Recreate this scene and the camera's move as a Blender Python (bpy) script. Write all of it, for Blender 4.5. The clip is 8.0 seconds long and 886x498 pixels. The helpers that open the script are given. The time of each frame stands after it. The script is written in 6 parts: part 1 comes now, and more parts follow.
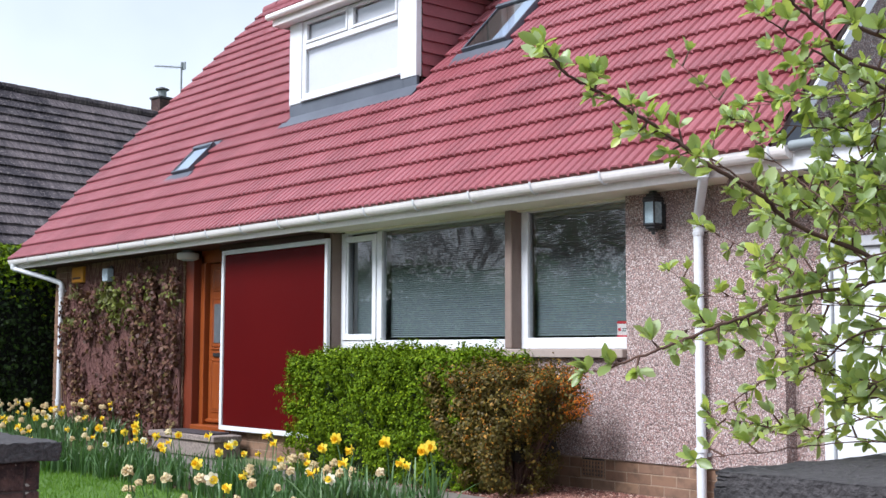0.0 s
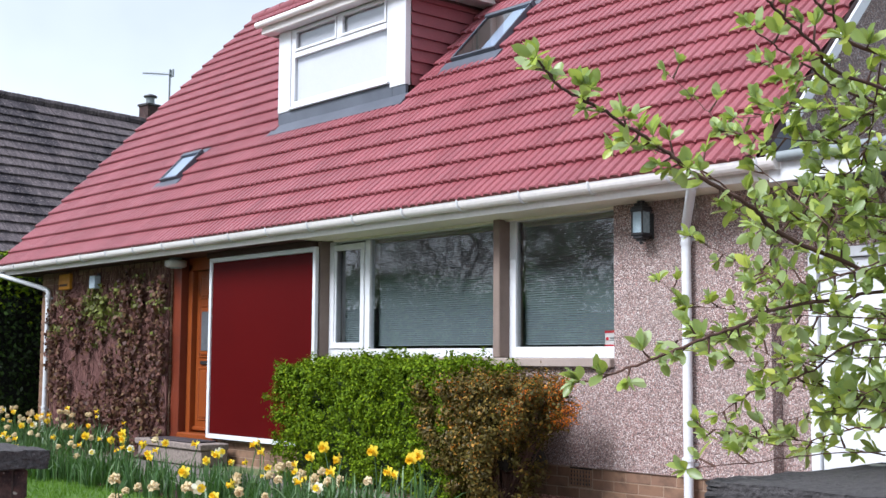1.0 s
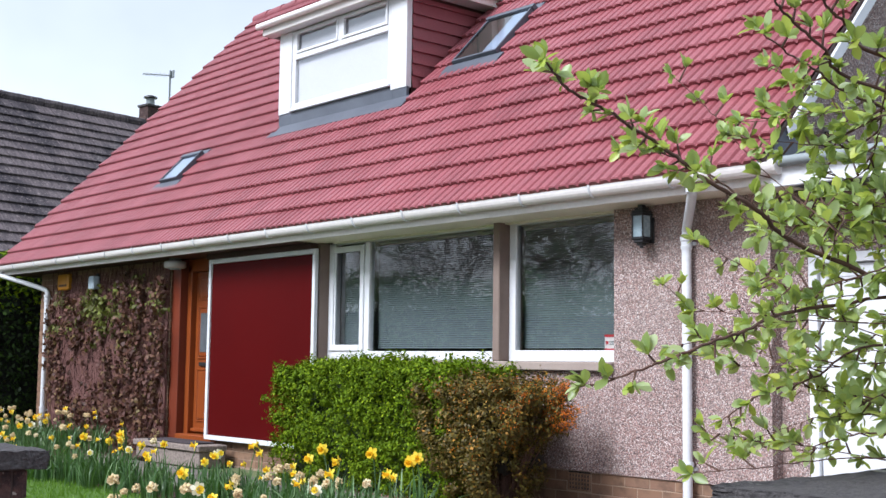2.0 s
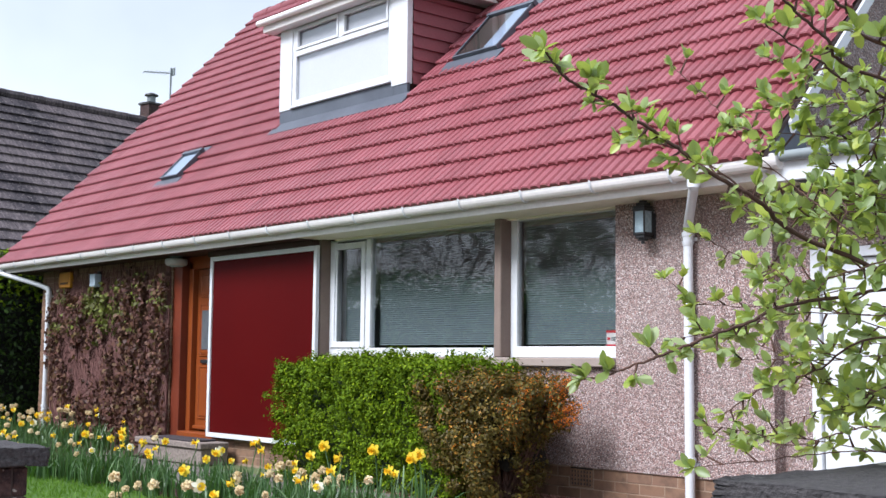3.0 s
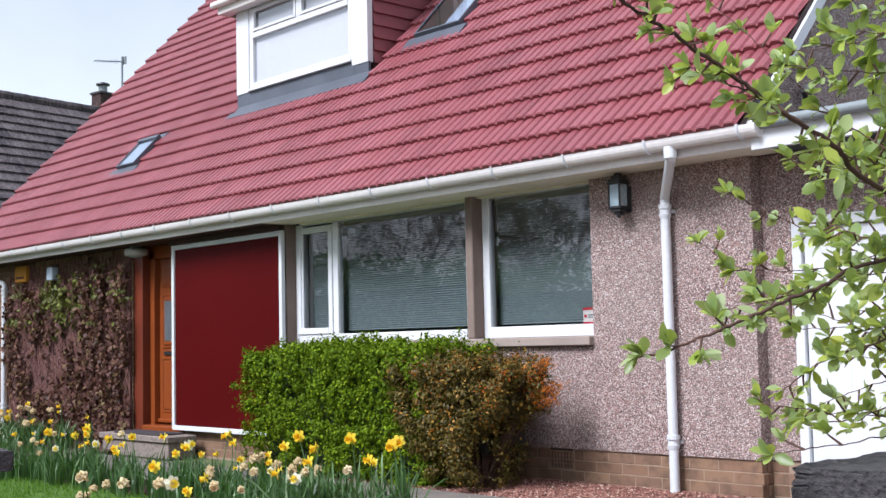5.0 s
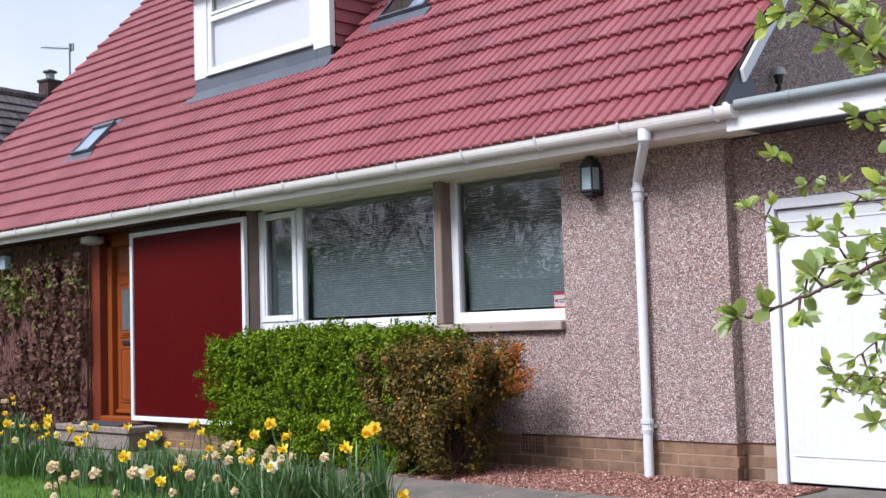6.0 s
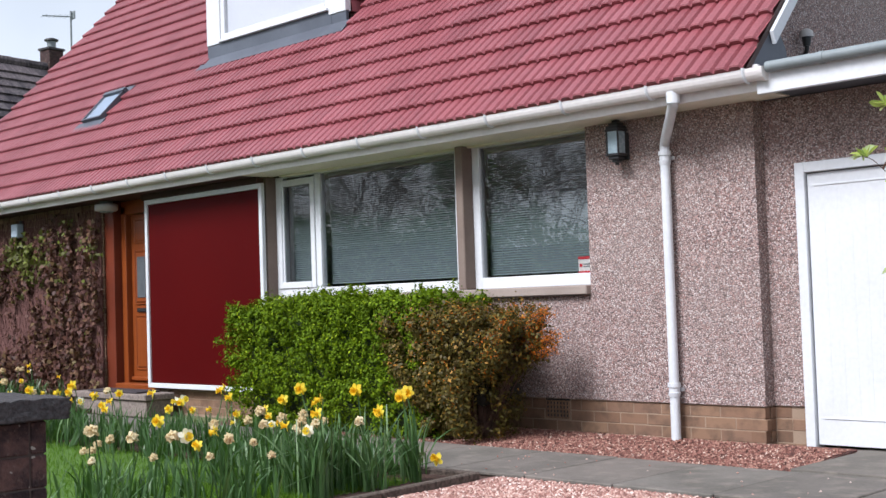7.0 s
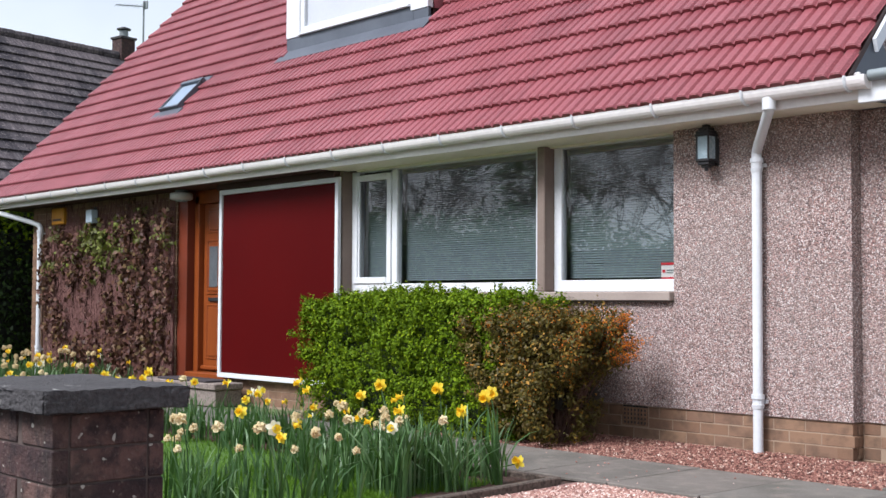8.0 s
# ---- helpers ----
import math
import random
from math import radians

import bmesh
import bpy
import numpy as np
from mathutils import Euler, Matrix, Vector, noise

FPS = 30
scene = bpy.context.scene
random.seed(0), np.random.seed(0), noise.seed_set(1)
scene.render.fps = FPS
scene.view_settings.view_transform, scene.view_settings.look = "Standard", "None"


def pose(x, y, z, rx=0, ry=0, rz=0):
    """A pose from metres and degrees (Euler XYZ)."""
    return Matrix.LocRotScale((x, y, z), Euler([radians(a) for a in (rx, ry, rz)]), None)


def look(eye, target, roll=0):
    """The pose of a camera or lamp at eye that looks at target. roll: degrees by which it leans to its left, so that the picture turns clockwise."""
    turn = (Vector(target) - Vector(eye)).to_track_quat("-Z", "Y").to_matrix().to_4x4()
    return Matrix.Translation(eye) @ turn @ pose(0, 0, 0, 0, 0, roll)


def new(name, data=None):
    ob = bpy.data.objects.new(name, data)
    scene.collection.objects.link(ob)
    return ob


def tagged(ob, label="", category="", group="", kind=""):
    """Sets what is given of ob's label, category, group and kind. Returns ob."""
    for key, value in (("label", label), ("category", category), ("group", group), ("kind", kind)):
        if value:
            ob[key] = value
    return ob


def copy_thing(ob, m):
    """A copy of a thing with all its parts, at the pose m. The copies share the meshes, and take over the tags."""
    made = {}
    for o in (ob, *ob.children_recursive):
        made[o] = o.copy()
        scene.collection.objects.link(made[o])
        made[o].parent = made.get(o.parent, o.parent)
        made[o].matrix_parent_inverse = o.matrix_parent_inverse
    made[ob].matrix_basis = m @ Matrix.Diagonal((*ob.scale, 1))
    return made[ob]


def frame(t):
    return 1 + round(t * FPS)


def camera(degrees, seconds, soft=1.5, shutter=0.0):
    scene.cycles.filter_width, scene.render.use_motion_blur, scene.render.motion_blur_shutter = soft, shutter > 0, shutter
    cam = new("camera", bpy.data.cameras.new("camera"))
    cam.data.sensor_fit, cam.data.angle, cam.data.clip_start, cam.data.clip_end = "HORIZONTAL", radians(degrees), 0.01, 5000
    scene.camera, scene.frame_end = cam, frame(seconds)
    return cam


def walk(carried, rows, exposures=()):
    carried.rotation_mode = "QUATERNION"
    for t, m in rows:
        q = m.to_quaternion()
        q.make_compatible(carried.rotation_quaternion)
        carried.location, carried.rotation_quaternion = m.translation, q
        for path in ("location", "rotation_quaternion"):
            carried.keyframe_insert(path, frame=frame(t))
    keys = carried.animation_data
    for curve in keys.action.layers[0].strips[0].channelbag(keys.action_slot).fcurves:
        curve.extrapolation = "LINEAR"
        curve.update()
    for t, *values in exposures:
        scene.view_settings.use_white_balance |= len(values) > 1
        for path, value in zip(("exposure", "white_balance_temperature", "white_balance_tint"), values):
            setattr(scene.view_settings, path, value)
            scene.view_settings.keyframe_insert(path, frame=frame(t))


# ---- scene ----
cam = camera(40.1, 8.0, soft=1.5)
PATH = [
    (0, (4.966, -7.353, 1.145), (3.446, -6.065, 1.315), 0.2),
    (0.5, (4.968, -7.363, 1.147), (3.454, -6.067, 1.322), 0.2),
    (1, (4.968, -7.365, 1.147), (3.462, -6.062, 1.331), 0.4),
    (1.5, (4.962, -7.373, 1.148), (3.458, -6.069, 1.338), 0.8),
    (3, (4.946, -7.356, 1.141), (3.439, -6.053, 1.325), 0.6),
    (3.5, (4.936, -7.363, 1.14), (3.43, -6.061, 1.325), 0.4),
    (4, (4.898, -7.335, 1.135), (3.384, -6.04, 1.312), 1.6),
    (4.5, (4.804, -7.289, 1.132), (3.296, -5.986, 1.295), -0.0),
    (4.7, (4.751, -7.26, 1.138), (3.282, -5.912, 1.302), -1.2),
    (5.8, (4.513, -7.246, 1.119), (3.056, -5.883, 1.264), -1.4),
    (6, (4.475, -7.292, 1.109), (3.07, -5.876, 1.247), -1.7),
    (6.5, (4.394, -7.377, 1.094), (2.994, -5.952, 1.189), -1.9),
    (7, (4.305, -7.42, 1.085), (2.8995, -5.9995, 1.172), -1.9),
    (7.4, (4.2, -7.45, 1.076), (2.704, -6.128, 1.208), -1.4),
    (7.5, (4.171, -7.456, 1.072), (2.663, -6.148, 1.193), -0.5),
    (8, (4.099, -7.512, 1.086), (2.632, -6.156, 1.174), 0.3),
]
EXPOSURES = [(0.0, 0.18, 6100, 12), (4.5, 0.09, 6100, 12.5), (6.0, 0.01, 6180, 14.5), (7.5, -0.02, 6260, 12), (8.0, 0.05, 6260, 12)]
walk(cam, [(t, look(eye, target, roll)) for t, eye, target, roll in PATH], EXPOSURES)

# ---- world and sun ----
SUN_DIR = Vector((-0.10, -0.90, 0.94)).normalized()
world = bpy.data.worlds.new("overcast_sky")
scene.world = world
world.use_nodes = True
wn, wl = world.node_tree.nodes, world.node_tree.links
bg = wn["Background"]
sky = wn.new("ShaderNodeTexSky")
sky.sky_type = "NISHITA"
sky.sun_disc = False
sky.sun_elevation = math.asin(SUN_DIR.z)
sky.sun_rotation = math.atan2(SUN_DIR.x, SUN_DIR.y)
sky.dust_density = 3.0
sky_gain = wn.new("ShaderNodeVectorMath")
sky_gain.operation = "SCALE"
sky_gain.inputs["Scale"].default_value = 0.085
wl.new(sky.outputs[0], sky_gain.inputs[0])
w_tc = wn.new("ShaderNodeTexCoord")
w_noise = wn.new("ShaderNodeTexNoise")
w_noise.inputs["Scale"].default_value = 2.2
w_noise.inputs["Detail"].default_value = 5.0
wl.new(w_tc.outputs["Generated"], w_noise.inputs["Vector"])
w_ramp = wn.new("ShaderNodeMapRange")
w_ramp.inputs["From Min"].default_value = 0.30
w_ramp.inputs["From Max"].default_value = 0.62
w_ramp.inputs["To Min"].default_value = 0.5
w_ramp.inputs["To Max"].default_value = 0.95
wl.new(w_noise.outputs["Fac"], w_ramp.inputs["Value"])
w_mix = wn.new("ShaderNodeMix")
w_mix.data_type = "RGBA"
w_mix.inputs[7].default_value = (0.86, 0.94, 1.03, 1)
wl.new(w_ramp.outputs[0], w_mix.inputs[0])
wl.new(sky_gain.outputs[0], w_mix.inputs[6])
wl.new(w_mix.outputs[2], bg.inputs["Color"])
bg.inputs["Strength"].default_value = 1.11

sun = new("sun", bpy.data.lights.new("sun", "SUN"))
sun.data.energy = 5.1
sun.data.angle = radians(24)
sun.data.color = (0.985, 0.985, 1.0)
sun.matrix_world = look(SUN_DIR * 60, (0, 0, 0))


# ---- materials ----
def srgb(r, g, b):
    return tuple((c / 255 / 12.92) if c < 10.3 else ((c / 255 + 0.055) / 1.055) ** 2.4 for c in (r, g, b)) + (1,)


class Mat:
    """A node material under construction: a Principled shader with named helpers."""

    def __init__(self, name, rough=0.7, metal=0.0, spec=0.5):
        self.m = bpy.data.materials.new(name)
        self.m.use_nodes = True
        self.n, self.l = self.m.node_tree.nodes, self.m.node_tree.links
        self.p = self.n["Principled BSDF"]
        self.p.inputs["Roughness"].default_value = rough
        self.p.inputs["Metallic"].default_value = metal
        self.p.inputs["Specular IOR Level"].default_value = spec
        tc = self.n.new("ShaderNodeTexCoord")
        self.co = tc.outputs["Object"]

    def world_coords(self):
        self.co = self.n.new("ShaderNodeNewGeometry").outputs["Position"]
        return self

    def scaled(self, sx, sy, sz):
        mp = self.n.new("ShaderNodeMapping")
        mp.inputs["Scale"].default_value = (sx, sy, sz)
        self.l.new(self.co, mp.inputs["Vector"])
        return mp.outputs[0]

    def noise(self, scale, detail=4.0, rough=0.55, co=None):
        t = self.n.new("ShaderNodeTexNoise")
        t.inputs["Scale"].default_value = scale
        t.inputs["Detail"].default_value = detail
        t.inputs["Roughness"].default_value = rough
        self.l.new(co or self.co, t.inputs["Vector"])
        return t.outputs["Fac"]

    def ramp(self, fac, stops, constant=False):
        r = self.n.new("ShaderNodeValToRGB")
        e = r.color_ramp.elements
        while len(e) < len(stops):
            e.new(0.5)
        for el, (pos, col) in zip(e, stops):
            el.position, el.color = pos, col
        if constant:
            r.color_ramp.interpolation = "CONSTANT"
        self.l.new(fac, r.inputs[0])
        return r.outputs[0]

    def mix(self, fac, a, b, blend="MIX"):
        x = self.n.new("ShaderNodeMix")
        x.data_type, x.blend_type = "RGBA", blend
        for socket, v in ((x.inputs[0], fac), (x.inputs[6], a), (x.inputs[7], b)):
            if isinstance(v, (int, float, tuple)):
                socket.default_value = v
            else:
                self.l.new(v, socket)
        return x.outputs[2]

    def math(self, op, a, b=0.0):
        x = self.n.new("ShaderNodeMath")
        x.operation = op
        for socket, v in ((x.inputs[0], a), (x.inputs[1], b)):
            if isinstance(v, (int, float)):
                socket.default_value = v
            else:
                self.l.new(v, socket)
        return x.outputs[0]

    def random(self):
        """Differs from object to object and from island to island."""
        a = self.n.new("ShaderNodeObjectInfo").outputs["Random"]
        b = self.n.new("ShaderNodeNewGeometry").outputs["Random Per Island"]
        return self.math("FRACT", self.math("ADD", a, b))

    def color(self, c):
        if isinstance(c, tuple):
            self.p.inputs["Base Color"].default_value = c
        else:
            self.l.new(c, self.p.inputs["Base Color"])
        return self

    def bump(self, height, strength=0.3, distance=0.01):
        b = self.n.new("ShaderNodeBump")
        b.inputs["Strength"].default_value = strength
        b.inputs["Distance"].default_value = distance
        self.l.new(height, b.inputs["Height"])
        self.l.new(b.outputs[0], self.p.inputs["Normal"])
        return self

    def rough_from(self, fac, lo, hi):
        r = self.n.new("ShaderNodeMapRange")
        r.inputs["To Min"].default_value, r.inputs["To Max"].default_value = lo, hi
        self.l.new(fac, r.inputs["Value"])
        self.l.new(r.outputs[0], self.p.inputs["Roughness"])
        return self

    def translucent(self, color, amount):
        t = self.n.new("ShaderNodeBsdfTranslucent")
        if isinstance(color, tuple):
            t.inputs[0].default_value = color
        else:
            self.l.new(color, t.inputs[0])
        x = self.n.new("ShaderNodeMixShader")
        x.inputs[0].default_value = amount
        self.l.new(self.p.outputs[0], x.inputs[1])
        self.l.new(t.outputs[0], x.inputs[2])
        self.l.new(x.outputs[0], self.n["Material Output"].inputs["Surface"])
        return self


def worn(name, c1, c2, scale=3.0, fine=40.0, rough=0.6, bump=0.15, dist=0.004, metal=0.0, spread=0.0, spec=0.5):
    """Two tones in broad patches, with a fine grain and relief."""
    m = Mat(name, rough, metal, spec).world_coords()
    broad, grain = m.noise(scale, 5), m.noise(fine, 3)
    c = m.mix(m.ramp(broad, [(0.3, (0, 0, 0, 1)), (0.7, (1, 1, 1, 1))]), c1, c2)
    c = m.mix(0.35, c, m.mix(grain, tuple(0.55 * v for v in c1[:3]) + (1,), c2), "MIX")
    if spread:
        k = m.math("ADD", m.math("MULTIPLY", m.random(), spread), 1 - spread / 2)
        c = m.mix(1.0, c, m.ramp(k, [(0, (0, 0, 0, 1)), (1, (1, 1, 1, 1))]), "MULTIPLY")
    m.color(c).bump(m.math("ADD", grain, m.math("MULTIPLY", broad, 0.6)), bump, dist)
    m.rough_from(grain, rough - 0.1, min(1.0, rough + 0.12))
    return m.m


def leafy(name, stops, trans, rough=0.5, amount=0.3, spec=0.22):
    m = Mat(name, rough, 0, spec)
    c = m.ramp(m.random(), stops)
    grain = m.noise(30, 2)
    c = m.mix(0.25, c, m.mix(grain, tuple(0.6 * v for v in stops[0][1][:3]) + (1,), stops[-1][1]))
    m.color(c).translucent(trans, amount)
    return m.m


def pebbledash():
    m = Mat("pebbledash", 0.85).world_coords()
    v = m.n.new("ShaderNodeTexVoronoi")
    v.inputs["Scale"].default_value = 118.0
    m.l.new(m.co, v.inputs["Vector"])
    sep = m.n.new("ShaderNodeSeparateColor")
    m.l.new(v.outputs["Color"], sep.inputs[0])
    chips = m.ramp(sep.outputs[0], [
        (0.0, srgb(92, 70, 68)), (0.14, srgb(144, 116, 110)), (0.32, srgb(178, 154, 148)), (0.52, srgb(194, 174, 168)),
        (0.68, srgb(170, 128, 120)), (0.78, srgb(218, 208, 204)), (0.88, srgb(122, 110, 112)), (0.95, srgb(66, 56, 58))], True)
    gap = m.ramp(v.outputs["Distance"], [(0.5, (0, 0, 0, 1)), (0.72, (0.8, 0.8, 0.8, 1))])
    c = m.mix(gap, chips, srgb(112, 94, 90))
    broad = m.noise(0.9, 5)
    c = m.mix(m.ramp(broad, [(0.35, (0, 0, 0, 1)), (0.75, (0.45, 0.45, 0.45, 1))]), c, srgb(150, 140, 134))
    streak = m.noise(1.0, 5, 0.6, m.scaled(9, 9, 0.8))
    c = m.mix(m.ramp(streak, [(0.5, (0, 0, 0, 1)), (0.8, (0.3, 0.3, 0.3, 1))]), c, srgb(110, 92, 84))
    h = m.math("SUBTRACT", 1.0, v.outputs["Distance"])
    return m.color(c).bump(h, 0.75, 0.008).m


def tile_paint():
    m = Mat("red_roof_tile", 0.5, 0, 0.6).world_coords()
    broad, grain = m.noise(0.8, 5), m.noise(70, 5, 0.65)
    c = m.mix(m.ramp(broad, [(0.3, (0, 0, 0, 1)), (0.7, (1, 1, 1, 1))]), srgb(119, 52, 59), srgb(133, 64, 70))
    c = m.mix(0.32, c, m.mix(m.random(), srgb(101, 42, 49), srgb(147, 78, 84)))
    band = m.noise(1.0, 4, 0.6, m.scaled(2.2, 0.12, 0.12))
    c = m.mix(m.ramp(band, [(0.50, (0, 0, 0, 1)), (0.70, (0.45, 0.45, 0.45, 1))]), c, srgb(152, 86, 94))
    c = m.mix(m.ramp(grain, [(0.50, (0, 0, 0, 1)), (0.68, (0.55, 0.55, 0.55, 1))]), c, srgb(168, 98, 102))
    dirt = m.noise(1.0, 5, 0.6, m.scaled(6, 1.2, 1.2))
    c = m.mix(m.ramp(dirt, [(0.52, (0, 0, 0, 1)), (0.8, (0.4, 0.4, 0.4, 1))]), c, srgb(98, 44, 52))
    return m.color(c).bump(grain, 0.2, 0.003).rough_from(broad, 0.36, 0.56).m


def brickface(name, stops, soot=None):
    m = Mat(name, 0.85).world_coords()
    c = m.ramp(m.random(), stops)
    grain, blot = m.noise(70, 4), m.noise(9, 4)
    c = m.mix(0.35, c, m.mix(grain, tuple(0.6 * v for v in stops[0][1][:3]) + (1,), stops[-1][1]))
    if soot:
        c = m.mix(m.ramp(blot, [(0.45, (0, 0, 0, 1)), (0.7, (0.8, 0.8, 0.8, 1))]), c, soot)
    return m.color(c).bump(m.math("ADD", grain, blot), 0.4, 0.004).m


def concrete_cap():
    m = Mat("weathered_concrete", 0.9).world_coords()
    broad, grain, blot = m.noise(2.5, 5), m.noise(90, 4), m.noise(16, 2)
    c = m.mix(broad, srgb(40, 38, 40), srgb(68, 65, 66))
    c = m.mix(0.35, c, m.mix(m.ramp(grain, [(0.35, (0, 0, 0, 1)), (0.65, (1, 1, 1, 1))]), srgb(32, 30, 31), srgb(92, 88, 88)))
    c = m.mix(m.ramp(blot, [(0.70, (0, 0, 0, 1)), (0.74, (0.8, 0.8, 0.8, 1))]), c, srgb(170, 168, 162))
    return m.color(c).bump(m.math("ADD", grain, m.math("ADD", blot, m.noise(38, 4, 0.65))), 0.9, 0.010).m


def door_wood():
    m = Mat("varnished_oak", 0.35, 0, 0.5).world_coords()
    g = m.noise(1.0, 6, 0.6, m.scaled(60, 60, 2.2))
    b = m.noise(3.0, 3)
    c = m.mix(g, srgb(104, 46, 16), srgb(154, 80, 34))
    c = m.mix(m.ramp(b, [(0.3, (0, 0, 0, 1)), (0.8, (0.4, 0.4, 0.4, 1))]), c, srgb(110, 48, 20))
    return m.color(c).bump(g, 0.15, 0.002).m


def glass():
    m = Mat("window_glass", 0.0)
    tr = m.n.new("ShaderNodeBsdfTransparent")
    tr.inputs[0].default_value = (0.80, 0.84, 0.84, 1)
    gl = m.n.new("ShaderNodeBsdfGlossy")
    gl.inputs["Roughness"].default_value = 0.015
    fr = m.n.new("ShaderNodeFresnel")
    fr.inputs[0].default_value = 3.0
    x = m.n.new("ShaderNodeMixShader")
    m.l.new(fr.outputs[0], x.inputs[0])
    m.l.new(tr.outputs[0], x.inputs[1])
    m.l.new(gl.outputs[0], x.inputs[2])
    m.l.new(x.outputs[0], m.n["Material Output"].inputs["Surface"])
    wob = m.n.new("ShaderNodeBump")
    wob.inputs["Strength"].default_value = 0.012
    wob.inputs["Distance"].default_value = 0.02
    m.l.new(m.noise(2.2, 2), wob.inputs["Height"])
    m.l.new(wob.outputs[0], gl.inputs["Normal"])
    return m.m


def stones(name, stops, rough=0.85):
    m = Mat(name, rough)
    c = m.ramp(m.random(), stops)
    return m.color(c).bump(m.noise(120, 3), 0.3, 0.002).m


def ground_mix(name, a, b, c3, scale, fine, bump=0.6, dist=0.01):
    m = Mat(name, 0.95).world_coords()
    broad, grain = m.noise(scale, 5), m.noise(fine, 4)
    c = m.mix(broad, a, b)
    c = m.mix(m.ramp(grain, [(0.4, (0, 0, 0, 1)), (0.65, (1, 1, 1, 1))]), c, c3)
    return m.color(c).bump(grain, bump, dist).m


PEBBLE = pebbledash()
TILE = tile_paint()
UPVC = worn("white_upvc", srgb(208, 210, 214), srgb(222, 224, 227), 1.5, 30, 0.35, 0.03, 0.002)
FASCIA = worn("white_painted_fascia", srgb(220, 214, 212), srgb(236, 231, 229), 1.2, 25, 0.5, 0.06, 0.002)
SOFFIT_CREAM = worn("cream_soffit_board", srgb(230, 224, 204), srgb(240, 234, 216), 1.2, 25, 0.6, 0.05, 0.002)
SOFFIT_DARK = worn("brown_soffit_board", srgb(52, 30, 26), srgb(70, 42, 36), 1.5, 25, 0.6, 0.08, 0.002)
LEAD = worn("lead_flashing", srgb(70, 75, 85), srgb(94, 99, 109), 2.5, 30, 0.5, 0.2, 0.006)
MAROON = worn("maroon_panel", srgb(72, 6, 8), srgb(80, 8, 9), 0.8, 60, 0.5, 0.03, 0.001, spec=0.07)
OAK = door_wood()
STAIN = worn("red_brown_timber", srgb(92, 36, 17), srgb(116, 48, 24), 2.0, 40, 0.5, 0.1, 0.002)
PILLAR = worn("cast_stone", srgb(112, 94, 86), srgb(140, 124, 114), 2.5, 60, 0.85, 0.3, 0.004)
SILL = worn("concrete_sill", srgb(142, 128, 120), srgb(166, 152, 142), 2.5, 60, 0.85, 0.3, 0.004)
BRICK = brickface("tan_brick", [(0, srgb(118, 88, 68)), (0.4, srgb(136, 104, 82)), (0.75, srgb(148, 117, 92)), (1, srgb(128, 98, 80))], srgb(92, 72, 58))
MORTAR = worn("pale_mortar", srgb(138, 116, 98), srgb(160, 138, 118), 6, 80, 0.95, 0.3, 0.004)
def pier_face():
    m = Mat("sooty_brick", 0.9, 0, 0.3).world_coords()
    c = m.ramp(m.random(), [(0, srgb(58, 43, 43)), (0.4, srgb(78, 57, 55)), (0.75, srgb(98, 74, 68)), (1, srgb(70, 57, 53))])
    blot, grain, big = m.noise(14, 5, 0.65), m.noise(80, 4), m.noise(4, 3)
    c = m.mix(m.ramp(blot, [(0.40, (0, 0, 0, 1)), (0.62, (0.9, 0.9, 0.9, 1))]), c, srgb(38, 31, 33))
    c = m.mix(m.ramp(big, [(0.5, (0, 0, 0, 1)), (0.75, (0.5, 0.5, 0.5, 1))]), c, srgb(96, 84, 72))
    c = m.mix(m.ramp(grain, [(0.60, (0, 0, 0, 1)), (0.72, (0.5, 0.5, 0.5, 1))]), c, srgb(112, 98, 90))
    spots = m.noise(34, 1)
    c = m.mix(m.ramp(spots, [(0.715, (0, 0, 0, 1)), (0.74, (0.75, 0.75, 0.75, 1))]), c, srgb(176, 172, 162))
    return m.color(c).bump(m.math("ADD", grain, m.math("MULTIPLY", blot, 1.5)), 0.8, 0.010).m


PIER_BRICK = pier_face()
PIER_MORTAR = worn("grey_mortar", srgb(62, 52, 49), srgb(92, 79, 73), 6, 80, 0.95, 0.3, 0.004)
CAP = concrete_cap()
GLASS = glass()
BLIND = worn("blind_slat", srgb(120, 134, 137), srgb(136, 150, 153), 3, 30, 0.5, 0.02, 0.001)
ROOM = worn("room_plaster", srgb(150, 146, 138), srgb(170, 166, 158), 1, 20, 0.9, 0.05, 0.002)
ROLLER = worn("white_blind_cloth", srgb(212, 211, 217), srgb(220, 219, 225), 1, 60, 0.8, 0.05, 0.001)
BLACK = worn("black_metal", srgb(30, 30, 32), srgb(44, 44, 46), 6, 60, 0.45, 0.1, 0.001)
GREY_PLASTIC = worn("grey_metal", srgb(112, 120, 122), srgb(138, 146, 148), 2, 40, 0.5, 0.1, 0.002)
PALE_GREY = worn("pale_grey_plastic", srgb(176, 172, 170), srgb(200, 196, 194), 2, 40, 0.45, 0.05, 0.002)
YELLOW_BOX = worn("yellow_plastic", srgb(176, 114, 8), srgb(196, 134, 16), 4, 40, 0.45, 0.03, 0.001)
PALE_BOX = worn("pale_blue_plastic", srgb(160, 176, 190), srgb(188, 200, 210), 4, 40, 0.4, 0.03, 0.001)
RED_CARD = worn("red_card", srgb(196, 40, 56), srgb(208, 52, 66), 4, 40, 0.6, 0.03, 0.001)
WHITE_CARD = worn("white_card", srgb(222, 220, 216), srgb(236, 234, 230), 4, 40, 0.6, 0.03, 0.001)


